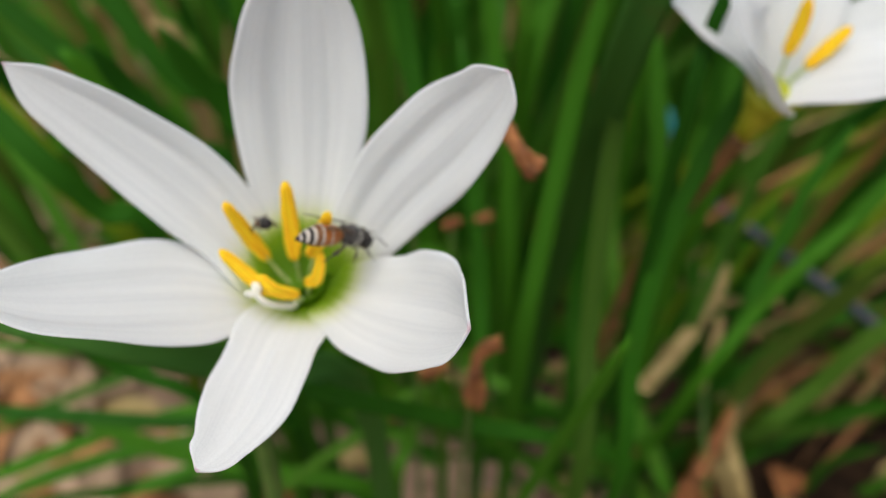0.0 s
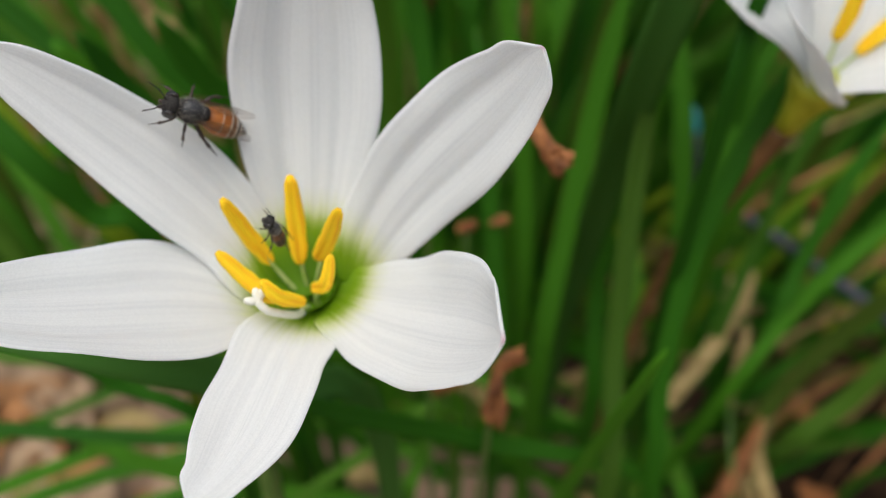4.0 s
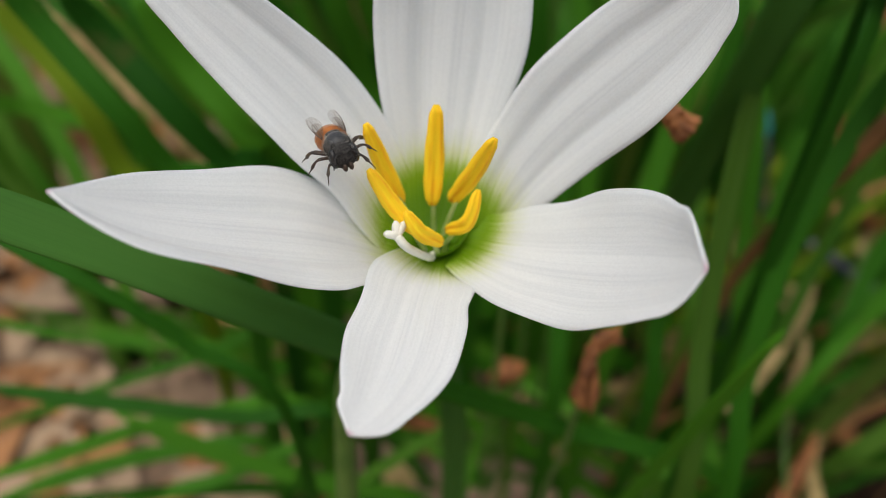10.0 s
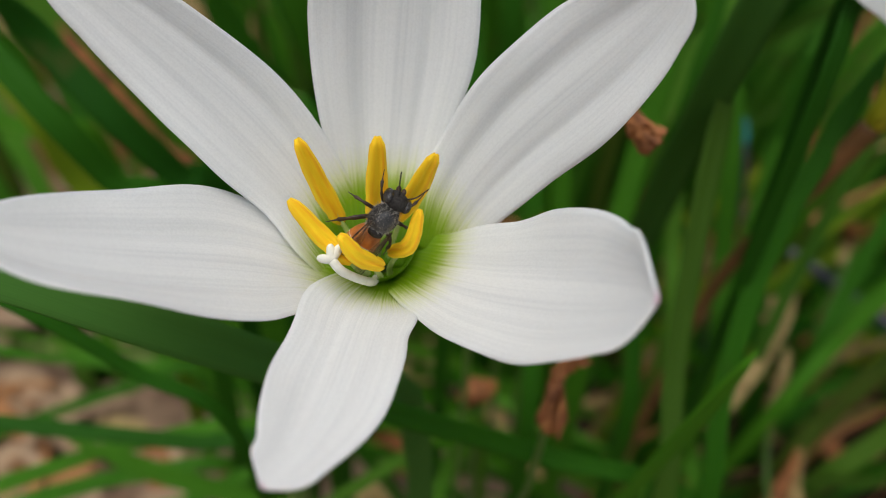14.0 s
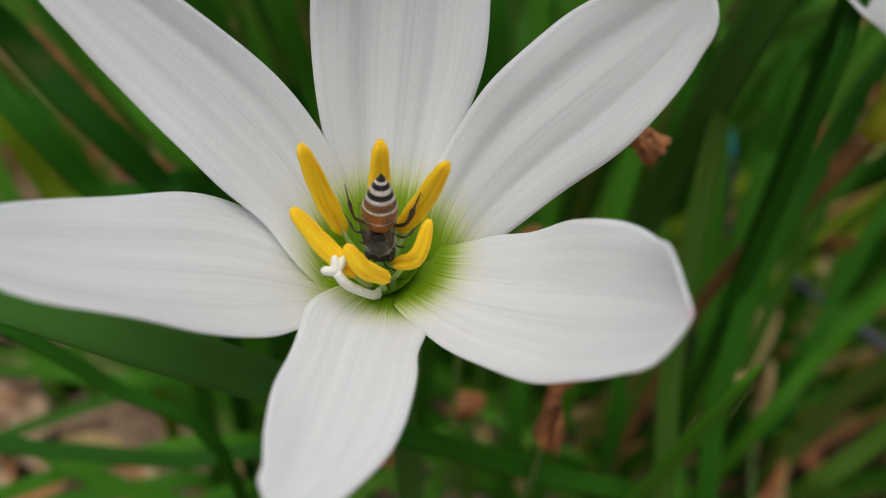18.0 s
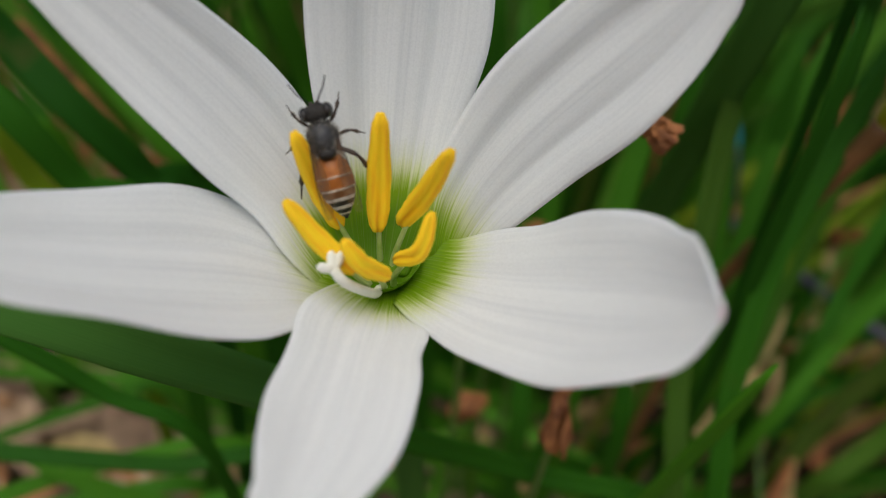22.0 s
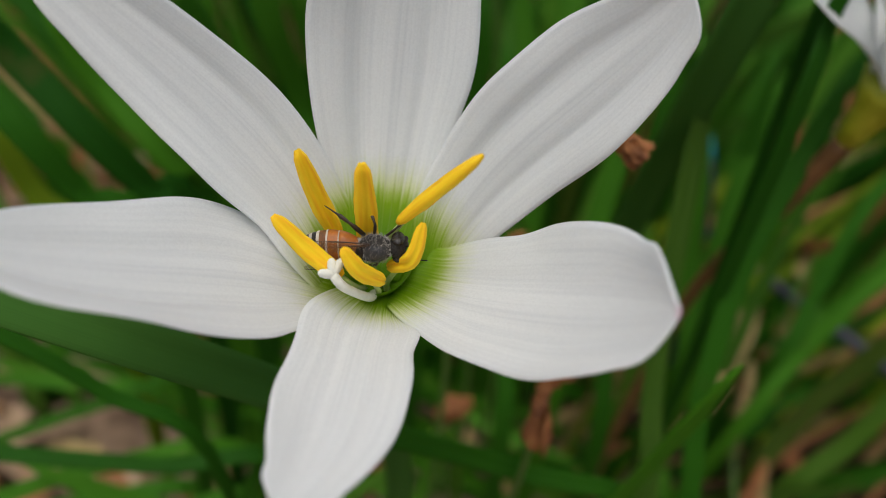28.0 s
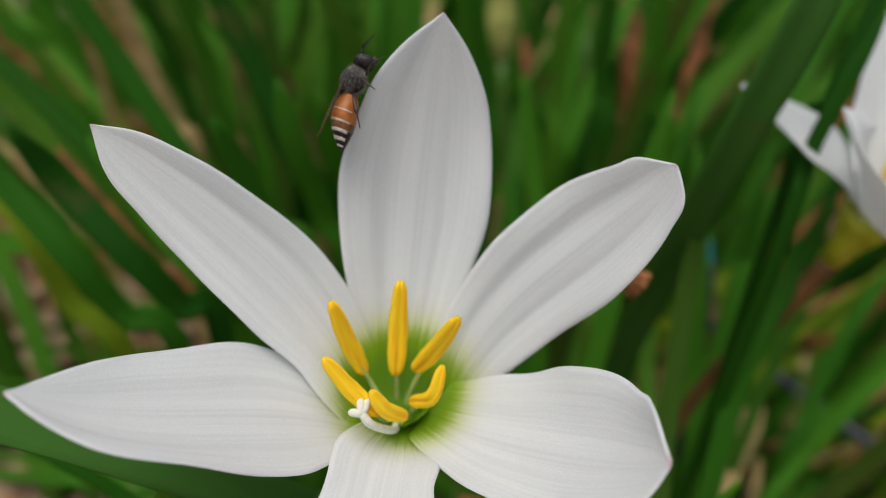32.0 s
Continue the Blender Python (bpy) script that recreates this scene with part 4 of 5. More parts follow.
def flakes(parent, at, along, count, length, wide, seed, mat, spread=1.0):
    """Shrivelled petals: curled, creased sheets that flare out of a dry tube's end."""
    rng = np.random.RandomState(seed)
    along = unit(np.array(along, float))
    a = unit(np.cross(along, (0.3, 0.5, 0.8)))
    b = np.cross(along, a)
    for q in range(count):
        g = 2 * math.pi * (q + rng.uniform(-0.3, 0.3)) / count
        out = math.cos(g) * a + math.sin(g) * b
        side = np.cross(along, out)
        s = np.linspace(0, 1, 12)
        flare, curl = spread * rng.uniform(0.25, 0.7), spread * rng.uniform(-0.9, 0.5)
        ln = length * rng.uniform(0.7, 1.15)
        mid = np.array(at) + (s * ln)[:, None] * along + (ln * (0.12 + flare * s + curl * 0.5 * s**2))[:, None] * out
        w = wide * (0.35 + 0.65 * np.sin(np.pi * np.clip(s * 0.9 + 0.08, 0, 1))) * rng.uniform(0.8, 1.2)
        k = np.linspace(-1, 1, 7)
        ph = rng.uniform(0, 6.28, 3)
        crease = 0.35 * w[:, None] * np.sin(4.5 * k + ph[0] + 3 * s[:, None]) + 0.18 * w[:, None] * np.sin(9 * s[:, None] + ph[1] + 2 * k)
        rows = mid[:, None] + (w[:, None] * k * (0.75 + 0.25 * np.sin(7 * s + ph[2]))[:, None])[..., None] * side + crease[..., None] * out
        nrm = unit(np.cross(np.gradient(rows, axis=1), np.gradient(rows, axis=0)))
        part("shrivelled_petal", strip(rows, 7, 0.0002, nrm), mat, parent)


dry = thing("withered_flower", (-0.00530, 0.11515, 0.10356), "shrivelled brown lily flower beside a white petal", "withered flower")
part("body", crumpled(((0.00760, 0.10579, 0.15328), (0.00930, 0.10280, 0.15160), (0.01120, 0.10040, 0.14980), (0.01290, 0.09830, 0.14800)), (0.0009, 0.0013, 0.0011, 0.0014), 14, 1), DRY, dry)
flakes(dry, (0.01230, 0.09905, 0.14860), (0.0022, -0.0025, -0.0021), 5, 0.0044, 0.0014, 3, DRY)
part("stem", crumpled(((0.00760, 0.10579, 0.15328), (0.00176, 0.11122, 0.15184), (-0.00400, 0.11108, 0.13622), (-0.00530, 0.11515, 0.10356), (-0.00530, 0.12115, -0.00300)), (0.0006, 0.0005, 0.0005, 0.0005), 10, 8), STEM, dry)
dry = thing("withered_flower", (0.00397, 0.09831, 0.07167), "shrivelled brown lily flower hanging low in the clump", "withered flower")
part("body", crumpled(((0.00997, 0.09385, 0.11610), (0.00763, 0.09385, 0.11456), (0.00620, 0.09300, 0.11250), (0.00560, 0.09120, 0.10950)), (0.0007, 0.0013, 0.0010, 0.0008), 14, 3), DRY, dry)
flakes(dry, (0.00600, 0.09230, 0.11130), (-0.0009, -0.0030, -0.0075), 4, 0.0070, 0.0012, 5, DRY, 0.35)
flakes(dry, (0.00763, 0.09385, 0.11456), (0.0030, -0.0002, 0.0012), 3, 0.0030, 0.0010, 6, DRY, 0.5)
part("stem", crumpled(((0.00500, 0.08960, 0.10600), (0.00440, 0.09359, 0.08800), (0.00397, 0.09831, 0.07167), (0.00397, 0.10431, -0.00300)), (0.0005, 0.0004, 0.0004), 10, 10), STEM, dry)
dry = thing("dry_leaf", (0.06946, 0.14165, 0.05335), "folded straw-coloured dry leaf leaning in the clump", "dry leaf")
part("body", blade_mesh(((0.07989, 0.16825, 0.07758), (0.07638, 0.16179, 0.07354), (0.06680, 0.14994, 0.06877), (0.05860, 0.14104, 0.06647), (0.05022, 0.13241, 0.06456)), 0.0040, 0.3, True, 3), STRAW, dry)
part("flake", crumpled(((0.07506, 0.16653, 0.07686), (0.07198, 0.16269, 0.07483), (0.07471, 0.15888, 0.07286)), (0.0012, 0.0022, 0.0012), 10, 12), STRAW, dry)
part("flake", blade_mesh(((0.07710, 0.15698, 0.06838), (0.07360, 0.14865, 0.06342), (0.06808, 0.13968, 0.05752)), 0.0032, -0.6, True, 5), STRAW, dry)
part("stem", crumpled(((0.07434, 0.15014, 0.06205), (0.07241, 0.14269, 0.04785), (0.07355, 0.12903, 0.02647), (0.08605, 0.12266, -0.04395)), (0.0005, 0.0005, 0.0005), 10, 14), STEM, dry)
dry = thing("dry_stalk", (0.08787, 0.13039, -0.02408), "split brown dry stalk standing in the soil", "dry stalk")
part("stalk", crumpled(((0.08141, 0.14383, 0.04775), (0.07543, 0.13711, 0.03808), (0.06805, 0.12858, 0.02582), (0.07346, 0.12731, -0.02852)), (0.0008, 0.0022, 0.0026, 0.0020), 10, 21), DRY, dry)
part("stalk", crumpled(((0.08141, 0.14383, 0.04775), (0.08022, 0.13777, 0.03729), (0.08410, 0.12983, 0.02413), (0.09867, 0.12730, -0.02851)), (0.0008, 0.0020, 0.0024, 0.0020), 10, 22), STRAW, dry)
dry = thing("dry_leaf", (0.07425, 0.14116, -0.01305), "straw-coloured dry leaf standing on the soil", "dry leaf")
part("body", crumpled(((0.09035, 0.15574, 0.03872), (0.08734, 0.15394, 0.02843), (0.08344, 0.15195, 0.01787), (0.07825, 0.14671, 0.00263), (0.07425, 0.14116, -0.01305)), (0.002, 0.003, 0.0034, 0.003, 0.002), 14, 6), STRAW, dry)
part("flake", crumpled(((0.08414, 0.15195, 0.01787), (0.08729, 0.14695, 0.01068), (0.09080, 0.13893, -0.00083)), (0.002, 0.0025, 0.002), 10, 13), STRAW, dry)
dry = thing("dry_leaf", (0.10344, 0.18951, 0.04103), "pale brown dry leaf low among the stems", "dry leaf")
part("body", crumpled(((0.11250, 0.20666, 0.08109), (0.11159, 0.20250, 0.07511), (0.10886, 0.19834, 0.06913)), (0.0008, 0.0016, 0.001), 14, 8), STRAW, dry)
flakes(dry, (0.11159, 0.20250, 0.07511), (-0.0010, -0.0030, 0.0045), 4, 0.0090, 0.0022, 9, DRY)
part("stem", crumpled(((0.11159, 0.19938, 0.07063), (0.10344, 0.18951, 0.04103), (0.10344, 0.19551, -0.00300)), (0.0006, 0.0006), 10, 15), STEM, dry)
dry = thing("withered_bud", (0.00627, 0.16854, -0.00300), "small brown shrivelled bud among the leaves", "bud")
part("bud", crumpled(((0.00030, 0.13812, 0.11041), (0.00227, 0.13854, 0.11100), (0.00448, 0.13882, 0.11140)), (0.0006, 0.0013, 0.0006), 12, 30), DRY, dry)
part("stem", tube(smooth_path(((0.00227, 0.13854, 0.11100), (0.00427, 0.15054, 0.05550), (0.00627, 0.16854, -0.00300)), 12), [0.0007] * 12, 8), STEM, dry)
dry = thing("withered_bud", (0.01361, 0.17434, -0.00300), "small brown shrivelled bud among the leaves", "bud")
part("bud", crumpled(((0.00757, 0.14391, 0.10820), (0.00961, 0.14434, 0.10882), (0.01190, 0.14463, 0.10923)), (0.0006, 0.0011, 0.0006), 12, 31), DRY, dry)
part("stem", tube(smooth_path(((0.00961, 0.14434, 0.10882), (0.01161, 0.15634, 0.05441), (0.01361, 0.17434, -0.00300)), 12), [0.0007] * 12, 8), STEM, dry)
dry = thing("withered_bud", (0.08106, 0.21856, -0.00300), "small brown shrivelled bud among the leaves", "bud")
part("bud", crumpled(((0.07448, 0.18801, 0.09437), (0.07706, 0.18856, 0.09515), (0.07996, 0.18892, 0.09567)), (0.0008, 0.0026, 0.0008), 12, 32), DRY, dry)
part("stem", tube(smooth_path(((0.07706, 0.18856, 0.09515), (0.07906, 0.20056, 0.04757), (0.08106, 0.21856, -0.00300)), 12), [0.0007] * 12, 8), STEM, dry)
dry = thing("withered_flower", (-0.00101, 0.13202, 0.05078), "brown shrivelled bit under the petals", "withered flower")
part("body", crumpled(((-0.00596, 0.12078, 0.08083), (-0.00276, 0.12173, 0.08220), (0.00110, 0.12411, 0.08255)), (0.0012, 0.0026, 0.001), 14, 9), DRY, dry)
part("stem", crumpled(((-0.00276, 0.12173, 0.08220), (-0.00101, 0.13202, 0.05078), (-0.00101, 0.13802, -0.00300)), (0.0006, 0.0006), 10, 16), STEM, dry)
hose = thing("hose", (0.09251, 0.23191, 0.06652), "dark blue-grey plastic hose lying across the clump", "hose")
part("pipe", tube(smooth_path(((0.09251, 0.23191, 0.06652), (0.09999, 0.21765, 0.06298), (0.10758, 0.20954, 0.06057), (0.11457, 0.19650, 0.05879), (0.12424, 0.18254, 0.05569), (0.13272, 0.16879, 0.05289), (0.14653, 0.15260, 0.04658)), 30), [0.0020] * 30, 10), HOSE, hose)
peg = thing("plastic_peg", (0.07062, 0.18692, 0.05269), "thin dark plastic peg with a cyan cap", "peg")
part("cap", tube(smooth_path(((0.05720, 0.17439, 0.12250), (0.05763, 0.17251, 0.11978), (0.05862, 0.17126, 0.11645)), 8), (0.0008, 0.0014, 0.0016, 0.0016, 0.0016, 0.0016, 0.0014, 0.001), 10), CYAN, peg, "cyan cap")
part("shaft", tube(smooth_path(((0.05862, 0.17126, 0.11645), (0.05946, 0.16953, 0.11088), (0.06026, 0.17012, 0.10558), (0.06442, 0.17541, 0.08236), (0.07062, 0.18692, 0.05269), (0.07062, 0.18692, -0.00300)), 16), [0.0011] * 16, 8), HOSE, peg)
bud = thing("lily_bud", (0.01849, 0.23948, -0.00300), "pale yellow-green lily bud on a thin stem", "bud")
part("bud", crumpled(((0.00885, 0.25151, 0.18109), (0.00933, 0.24654, 0.17022), (0.00998, 0.24157, 0.15935), (0.01070, 0.23981, 0.15128)), (0.001, 0.0036, 0.0042, 0.0018), 12, 2), LEAF_PALE, bud)
part("stem", tube(smooth_path(((0.01070, 0.23981, 0.15128), (0.01849, 0.23948, 0.09153), (0.01849, 0.23948, -0.00300)), 14), [0.0014] * 14, 8), STEM, bud)
bud = thing("lily_bud", (0.04721, 0.24923, -0.00300), "small cream lily bud on a thin stem", "bud")
part("bud", crumpled(((0.03992, 0.26824, 0.17660), (0.04036, 0.26365, 0.16655), (0.04066, 0.26058, 0.15984)), (0.001, 0.0026, 0.001), 12, 2), LEAF_PALE, bud)
part("stem", tube(smooth_path(((0.04066, 0.26058, 0.15984), (0.04721, 0.24923, 0.09285), (0.04721, 0.24923, -0.00300)), 14), [0.0014] * 14, 8), STEM, bud)
bud = thing("withered_bud", (0.05924, 0.24760, -0.00300), "brown withered lily bud on a dry stem", "bud")
part("bud", crumpled(((0.05168, 0.25959, 0.17932), (0.05232, 0.25295, 0.16478), (0.05253, 0.24704, 0.15185), (0.05303, 0.24474, 0.13625)), (0.001, 0.003, 0.0032, 0.001), 12, 2), DRY, bud)
part("stem", tube(smooth_path(((0.05303, 0.24474, 0.13625), (0.05924, 0.24760, 0.08977), (0.05924, 0.24760, -0.00300)), 14), [0.0014] * 14, 8), DRY, bud)
bud = thing("withered_bud", (0.06064, 0.22193, -0.00300), "slender brown withered bud on a dry stem", "bud")
part("bud", crumpled(((0.06705, 0.22934, 0.17725), (0.06532, 0.22279, 0.16284), (0.06177, 0.21886, 0.15408), (0.06059, 0.21930, 0.14440)), (0.001, 0.0018, 0.0016, 0.001), 12, 2), DRY, bud)
part("stem", tube(smooth_path(((0.06059, 0.21930, 0.14440), (0.06064, 0.22193, 0.09719), (0.06064, 0.22193, -0.00300)), 14), [0.0014] * 14, 8), DRY, bud)
bud = thing("withered_bud", (0.02858, 0.24755, -0.00300), "small pinkish brown withered bud", "bud")
part("bud", crumpled(((0.01980, 0.25901, 0.15558), (0.02079, 0.25633, 0.14974), (0.02160, 0.25365, 0.14390)), (0.001, 0.0022, 0.001), 12, 2), DRY, bud)
part("stem", tube(smooth_path(((0.02160, 0.25365, 0.14390), (0.02858, 0.24755, 0.08843), (0.02858, 0.24755, -0.00300)), 14), [0.0014] * 14, 8), DRY, bud)


# ---- bees ----
from mathutils import Quaternion


def ellipsoid(c, r, nu=20, nv=14, dent=0.0, seed=0):
    verts, faces = [], []
    for j in range(nv + 1):
        th = math.pi * j / nv
        for i in range(nu):
            ph = 2 * math.pi * i / nu
            d = Vector((math.sin(th) * math.cos(ph), math.cos(th), math.sin(th) * math.sin(ph)))
            f = 1 + dent * noise.noise(d * 3 + Vector((seed, 0, 0)))
            verts.append((c[0] + r[0] * d.x * f, c[1] + r[1] * d.y * f, c[2] + r[2] * d.z * f))
    for j in range(nv):
        for i in range(nu):
            q = (i + 1) % nu
            faces.append((j * nu + i, j * nu + q, (j + 1) * nu + q, (j + 1) * nu + i))
    return mesh_from(verts, faces)


def wing_material(tint):
    m, n, l, b = shader("bee_wing", 0.25)
    b.inputs["Base Color"].default_value = (*tint, 1)
    f = noise_tex(n, l, 900, 2)
    l.new(ramp(n, l, f, [(0.35, tuple(0.7 * t for t in tint)), (0.7, tint)]), b.inputs["Base Color"])
    tr, x = n.new("ShaderNodeBsdfTransparent"), n.new("ShaderNodeMixShader")
    x.inputs[0].default_value = 0.88
    l.new(b.outputs[0], x.inputs[1])
    l.new(tr.outputs[0], x.inputs[2])
    l.new(x.outputs[0], n["Material Output"].inputs[0])
    return m


CHITIN = plain("black_chitin", (0.006, 0.005, 0.004), (0.028, 0.022, 0.019), 2500, 0.34, 0.5, 0.0001)
FUR = plain("grey_fur", (0.014, 0.013, 0.012), (0.065, 0.06, 0.055), 5200, 0.8, 0.5, 0.0001)
SHIELD = plain("grey_shield", (0.012, 0.012, 0.013), (0.042, 0.043, 0.047), 3500, 0.3, 0.5, 0.0001)
HAIR = plain("pale_hair", (0.30, 0.28, 0.25), (0.55, 0.52, 0.47), 3000, 0.9)
ORANGE = plain("orange_tergite", (0.28, 0.078, 0.009), (0.44, 0.140, 0.016), 1800, 0.42, 0.4, 0.0001)
UMBER = plain("brown_tergite", (0.11, 0.045, 0.015), (0.22, 0.09, 0.025), 1800, 0.45, 0.4, 0.0001)
BROWN = plain("dark_brown_tergite", (0.03, 0.014, 0.008), (0.075, 0.035, 0.016), 1800, 0.42, 0.4, 0.0001)
BANDED = plain("white_hair_band", (0.42, 0.37, 0.31), (0.66, 0.61, 0.54), 3000, 0.9, 0.7, 0.0001)
EYE_BLACK = plain("eye_black", (0.008, 0.007, 0.006), (0.03, 0.025, 0.022), 3000, 0.2)
LEG = plain("dark_brown_leg", (0.012, 0.007, 0.005), (0.065, 0.035, 0.018), 2500, 0.45, 0.5, 0.0001)
WING = wing_material((0.26, 0.15, 0.07))
VEIN = plain("wing_vein", (0.03, 0.013, 0.007), (0.07, 0.032, 0.018), 2000, 0.5)
for shiny, gloss in ((CHITIN, 0.3), (FUR, 0.1), ):
    shiny.node_tree.nodes["Principled BSDF"].inputs["Specular IOR Level"].default_value = gloss


def bee(name, label, size, stripes, legs_mat, fur_mat):
    """A bee at its own origin, head along +y, back along +z; size is its length in metres."""
    k = size / 9.3
    b = thing(name, (0, 0, 0), label, "bee")

    def put(pname, me, mat, parent=None, lab=""):
        me.transform(Matrix.Scale(k, 4))
        me.materials.append(mat)
        ob = new(pname, me)
        ob.parent = parent or b
        return tagged(ob, lab)

    # abdomen: overlapping rings
    prof = lambda y: 1.36 * (max(0.05, 1 - ((y + 1.9) / 2.2) ** 2) ** 0.5 if y > -1.9 else max(0.05, 1 - ((-1.9 - y) / 3.25) ** 1.9))
    cuts = -0.15 - 4.87 * np.cumsum([0] + [q[2] for q in stripes]) / sum(q[2] for q in stripes)
    for i, (mat, rim, _) in enumerate(stripes):
        y0, y1 = cuts[i] + 0.12, cuts[i + 1]
        ys = np.linspace(y0, y1, 7)
        verts, faces, n = [], [], 24
        for j, y in enumerate(ys):
            r = prof(y) * (1 + 0.035 * j / 6)
            zc = -0.2 - 0.045 * (y + 0.3) ** 2
            for q in range(n):
                a = 2 * math.pi * q / n
                verts.append((r * math.cos(a), y, zc + 0.86 * r * math.sin(a)))
        for j in range(6):
            for q in range(n):
                p = (q + 1) % n
                faces.append((j * n + q, j * n + p, (j + 1) * n + p, (j + 1) * n + q))
        faces += [tuple(range(n)), tuple(6 * n + q for q in reversed(range(n)))]
        ring = put("tergite", mesh_from(verts, faces), mat)
        if rim is not None:
            w = (0, 0.08, 0.15, 0.26, 0.28, 0.13)[i]
            verts, faces = [], []
            for j, (y, g) in enumerate(((y0 - 0.04, 1.0), (y0 - 0.08, 1.045), (y0 - w, 1.05), (y0 - w - 0.1, 1.0))):
                r = prof(y) * g
                zc = -0.2 - 0.045 * (y + 0.3) ** 2
                for q in range(n):
                    a = math.radians(-25 + 230 * q / (n - 1))
                    verts.append((r * math.cos(a), y, zc + 0.86 * r * math.sin(a)))
            for j in range(3):
                for q in range(n - 1):
                    p = q + 1
                    faces.append((j * n + q, j * n + p, (j + 1) * n + p, (j + 1) * n + q))
            put("hair_band", mesh_from(verts, faces), rim, ring)
    thorax = put("thorax", ellipsoid((0, 1.25, 0.02), (1.18, 1.45, 1.06), 24, 16, 0.06, 3), fur_mat)
    put("scutellum", ellipsoid((0, 0.15, 0.75), (0.7, 0.4, 0.32), 16, 10), CHITIN, thorax)
    put("shield", ellipsoid((0, 1.3, 0.30), (0.96, 1.2, 0.93), 20, 12, 0.03, 5), SHIELD, thorax)
    # fur bristles
    rng = random.Random(4)
    verts, faces = [], []
    for _ in range(1700):
        d = Vector((rng.gauss(0, 1), rng.gauss(0, 1), rng.gauss(0, 1))).normalized()
        p = Vector((d.x * 1.18, 1.25 + d.y * 1.45, 0.02 + d.z * 1.06))
        q = p + (d + 0.5 * Vector((rng.gauss(0, 1), rng.gauss(0, 1), rng.gauss(0, 1)))).normalized() * rng.uniform(0.15, 0.42)
        s = d.orthogonal().normalized() * 0.016
        i = len(verts)
        verts += [p - s, p + s, q]
        faces.append((i, i + 1, i + 2))
    put("bristles", mesh_from(verts, faces), HAIR, thorax, "pale grey hairs")
    head = put("head", ellipsoid((0, 3.15, -0.25), (1.06, 0.72, 1.0), 22, 14, 0.05, 8), fur_mat)
    for sx in (-1, 1):
        put("eye", ellipsoid((sx * 0.86, 3.2, -0.18), (0.40, 0.56, 0.86), 16, 12), EYE_BLACK, head)
        path = ((sx * 0.28, 3.8, 0.15), (sx * 0.62, 4.35, 0.42), (sx * 0.95, 4.75, 0.25), (sx * 1.35, 5.55, -0.15))
        put("antenna", tube(smooth_path(path, 10), np.linspace(0.06, 0.055, 10), 7), CHITIN, head)
        put("mandible", ellipsoid((sx * 0.25, 3.75, -1.0), (0.22, 0.25, 0.35), 10, 8), legs_mat, head)
        # legs: fore, middle, hind
        for (x, y), (fx, fy, fz), (tx, ty, tz), (ex, ey, ez), th in (
            ((0.6, 2.1), (1.35, 2.9, -0.75), (1.75, 3.6, -1.25), (2.0, 4.2, -1.75), 0.14),
            ((0.75, 1.2), (1.95, 1.35, -0.55), (2.65, 1.0, -1.25), (3.1, 0.75, -1.8), 0.15),
            ((0.75, 0.4), (2.0, -0.5, -0.45), (2.55, -1.7, -1.15), (2.95, -2.8, -1.8), 0.2),
        ):
            pts = smooth_path(((sx * x, y, -0.8), (sx * fx, fy, fz), (sx * tx, ty, tz), (sx * ex, ey, ez)), 16)
            rad = np.interp(np.linspace(0, 1, 16), (0, 0.3, 0.36, 0.6, 0.68, 1), (th, th * 1.05, th * 0.6, th * 1.2, th * 0.42, th * 0.24))
            put("leg", tube(pts, rad, 8, 0.7), legs_mat)
        # wings: a long front one and a shorter hind one, folded back
        for (ln, wd, out, z0, nm) in ((5.5, 1.0, 0.16, 0.95, "forewing"), (3.6, 0.75, 0.14, 0.9, "hindwing")):
            s = np.linspace(0, 1, 16)
            base = np.array((sx * 1.0, 1.05 if nm == "forewing" else 0.75, z0))
            axis = unit(np.array((sx * (out - 0.12), -1.0, 0.045)))
            lat = np.array((sx * 1.0, (out - 0.1), -0.18))
            w = wd * np.sin(np.pi * np.clip(0.04 + 0.93 * s, 0, 1)) ** 0.55 * (0.35 + 0.65 * s**0.6)
            ks = np.linspace(-1, 1, 7)
            rows = base + (s * ln)[:, None, None] * axis + (w[:, None] * (ks * 0.62 - 0.3))[..., None] * lat + np.stack([0 * ks, 0 * ks, 0.04 * np.sin(5 * ks)], -1)
            nr = np.zeros_like(rows) + np.array((0, 0, 1.0))
            wing = put(nm, strip(rows, 7, 0.012, nr), WING)
            lead = rows[:, -1] if sx * lat[0] > 0 else rows[:, 0]
            put("vein", tube(lead, np.linspace(0.05, 0.02, 16), 6), VEIN, wing)
            put("vein", tube(rows[2:14, 4] + np.array((0, 0, 0.01)), np.linspace(0.025, 0.012, 12), 5), VEIN, wing)
            put("vein", tube(rows[:11, 3] + np.array((0, 0, 0.01)), np.linspace(0.035, 0.015, 11), 5), VEIN, wing)
    return b


honey_bee = bee("honey_bee", "small honey bee with orange and white-banded black abdomen", 0.0103,
                ((ORANGE, None, 1.65), (ORANGE, BANDED, 1.1), (UMBER, BANDED, 0.85), (CHITIN, BANDED, 0.75), (CHITIN, BANDED, 0.72), (CHITIN, BANDED, 0.55)), LEG, FUR)
tiny_bee = bee("stingless_bee", "tiny dark brown stingless bee among the anthers", 0.0054,
               ((UMBER, None, 1), (BROWN, None, 1), (CHITIN, None, 1), (UMBER, None, 1), (CHITIN, None, 1)), LEG, FUR)


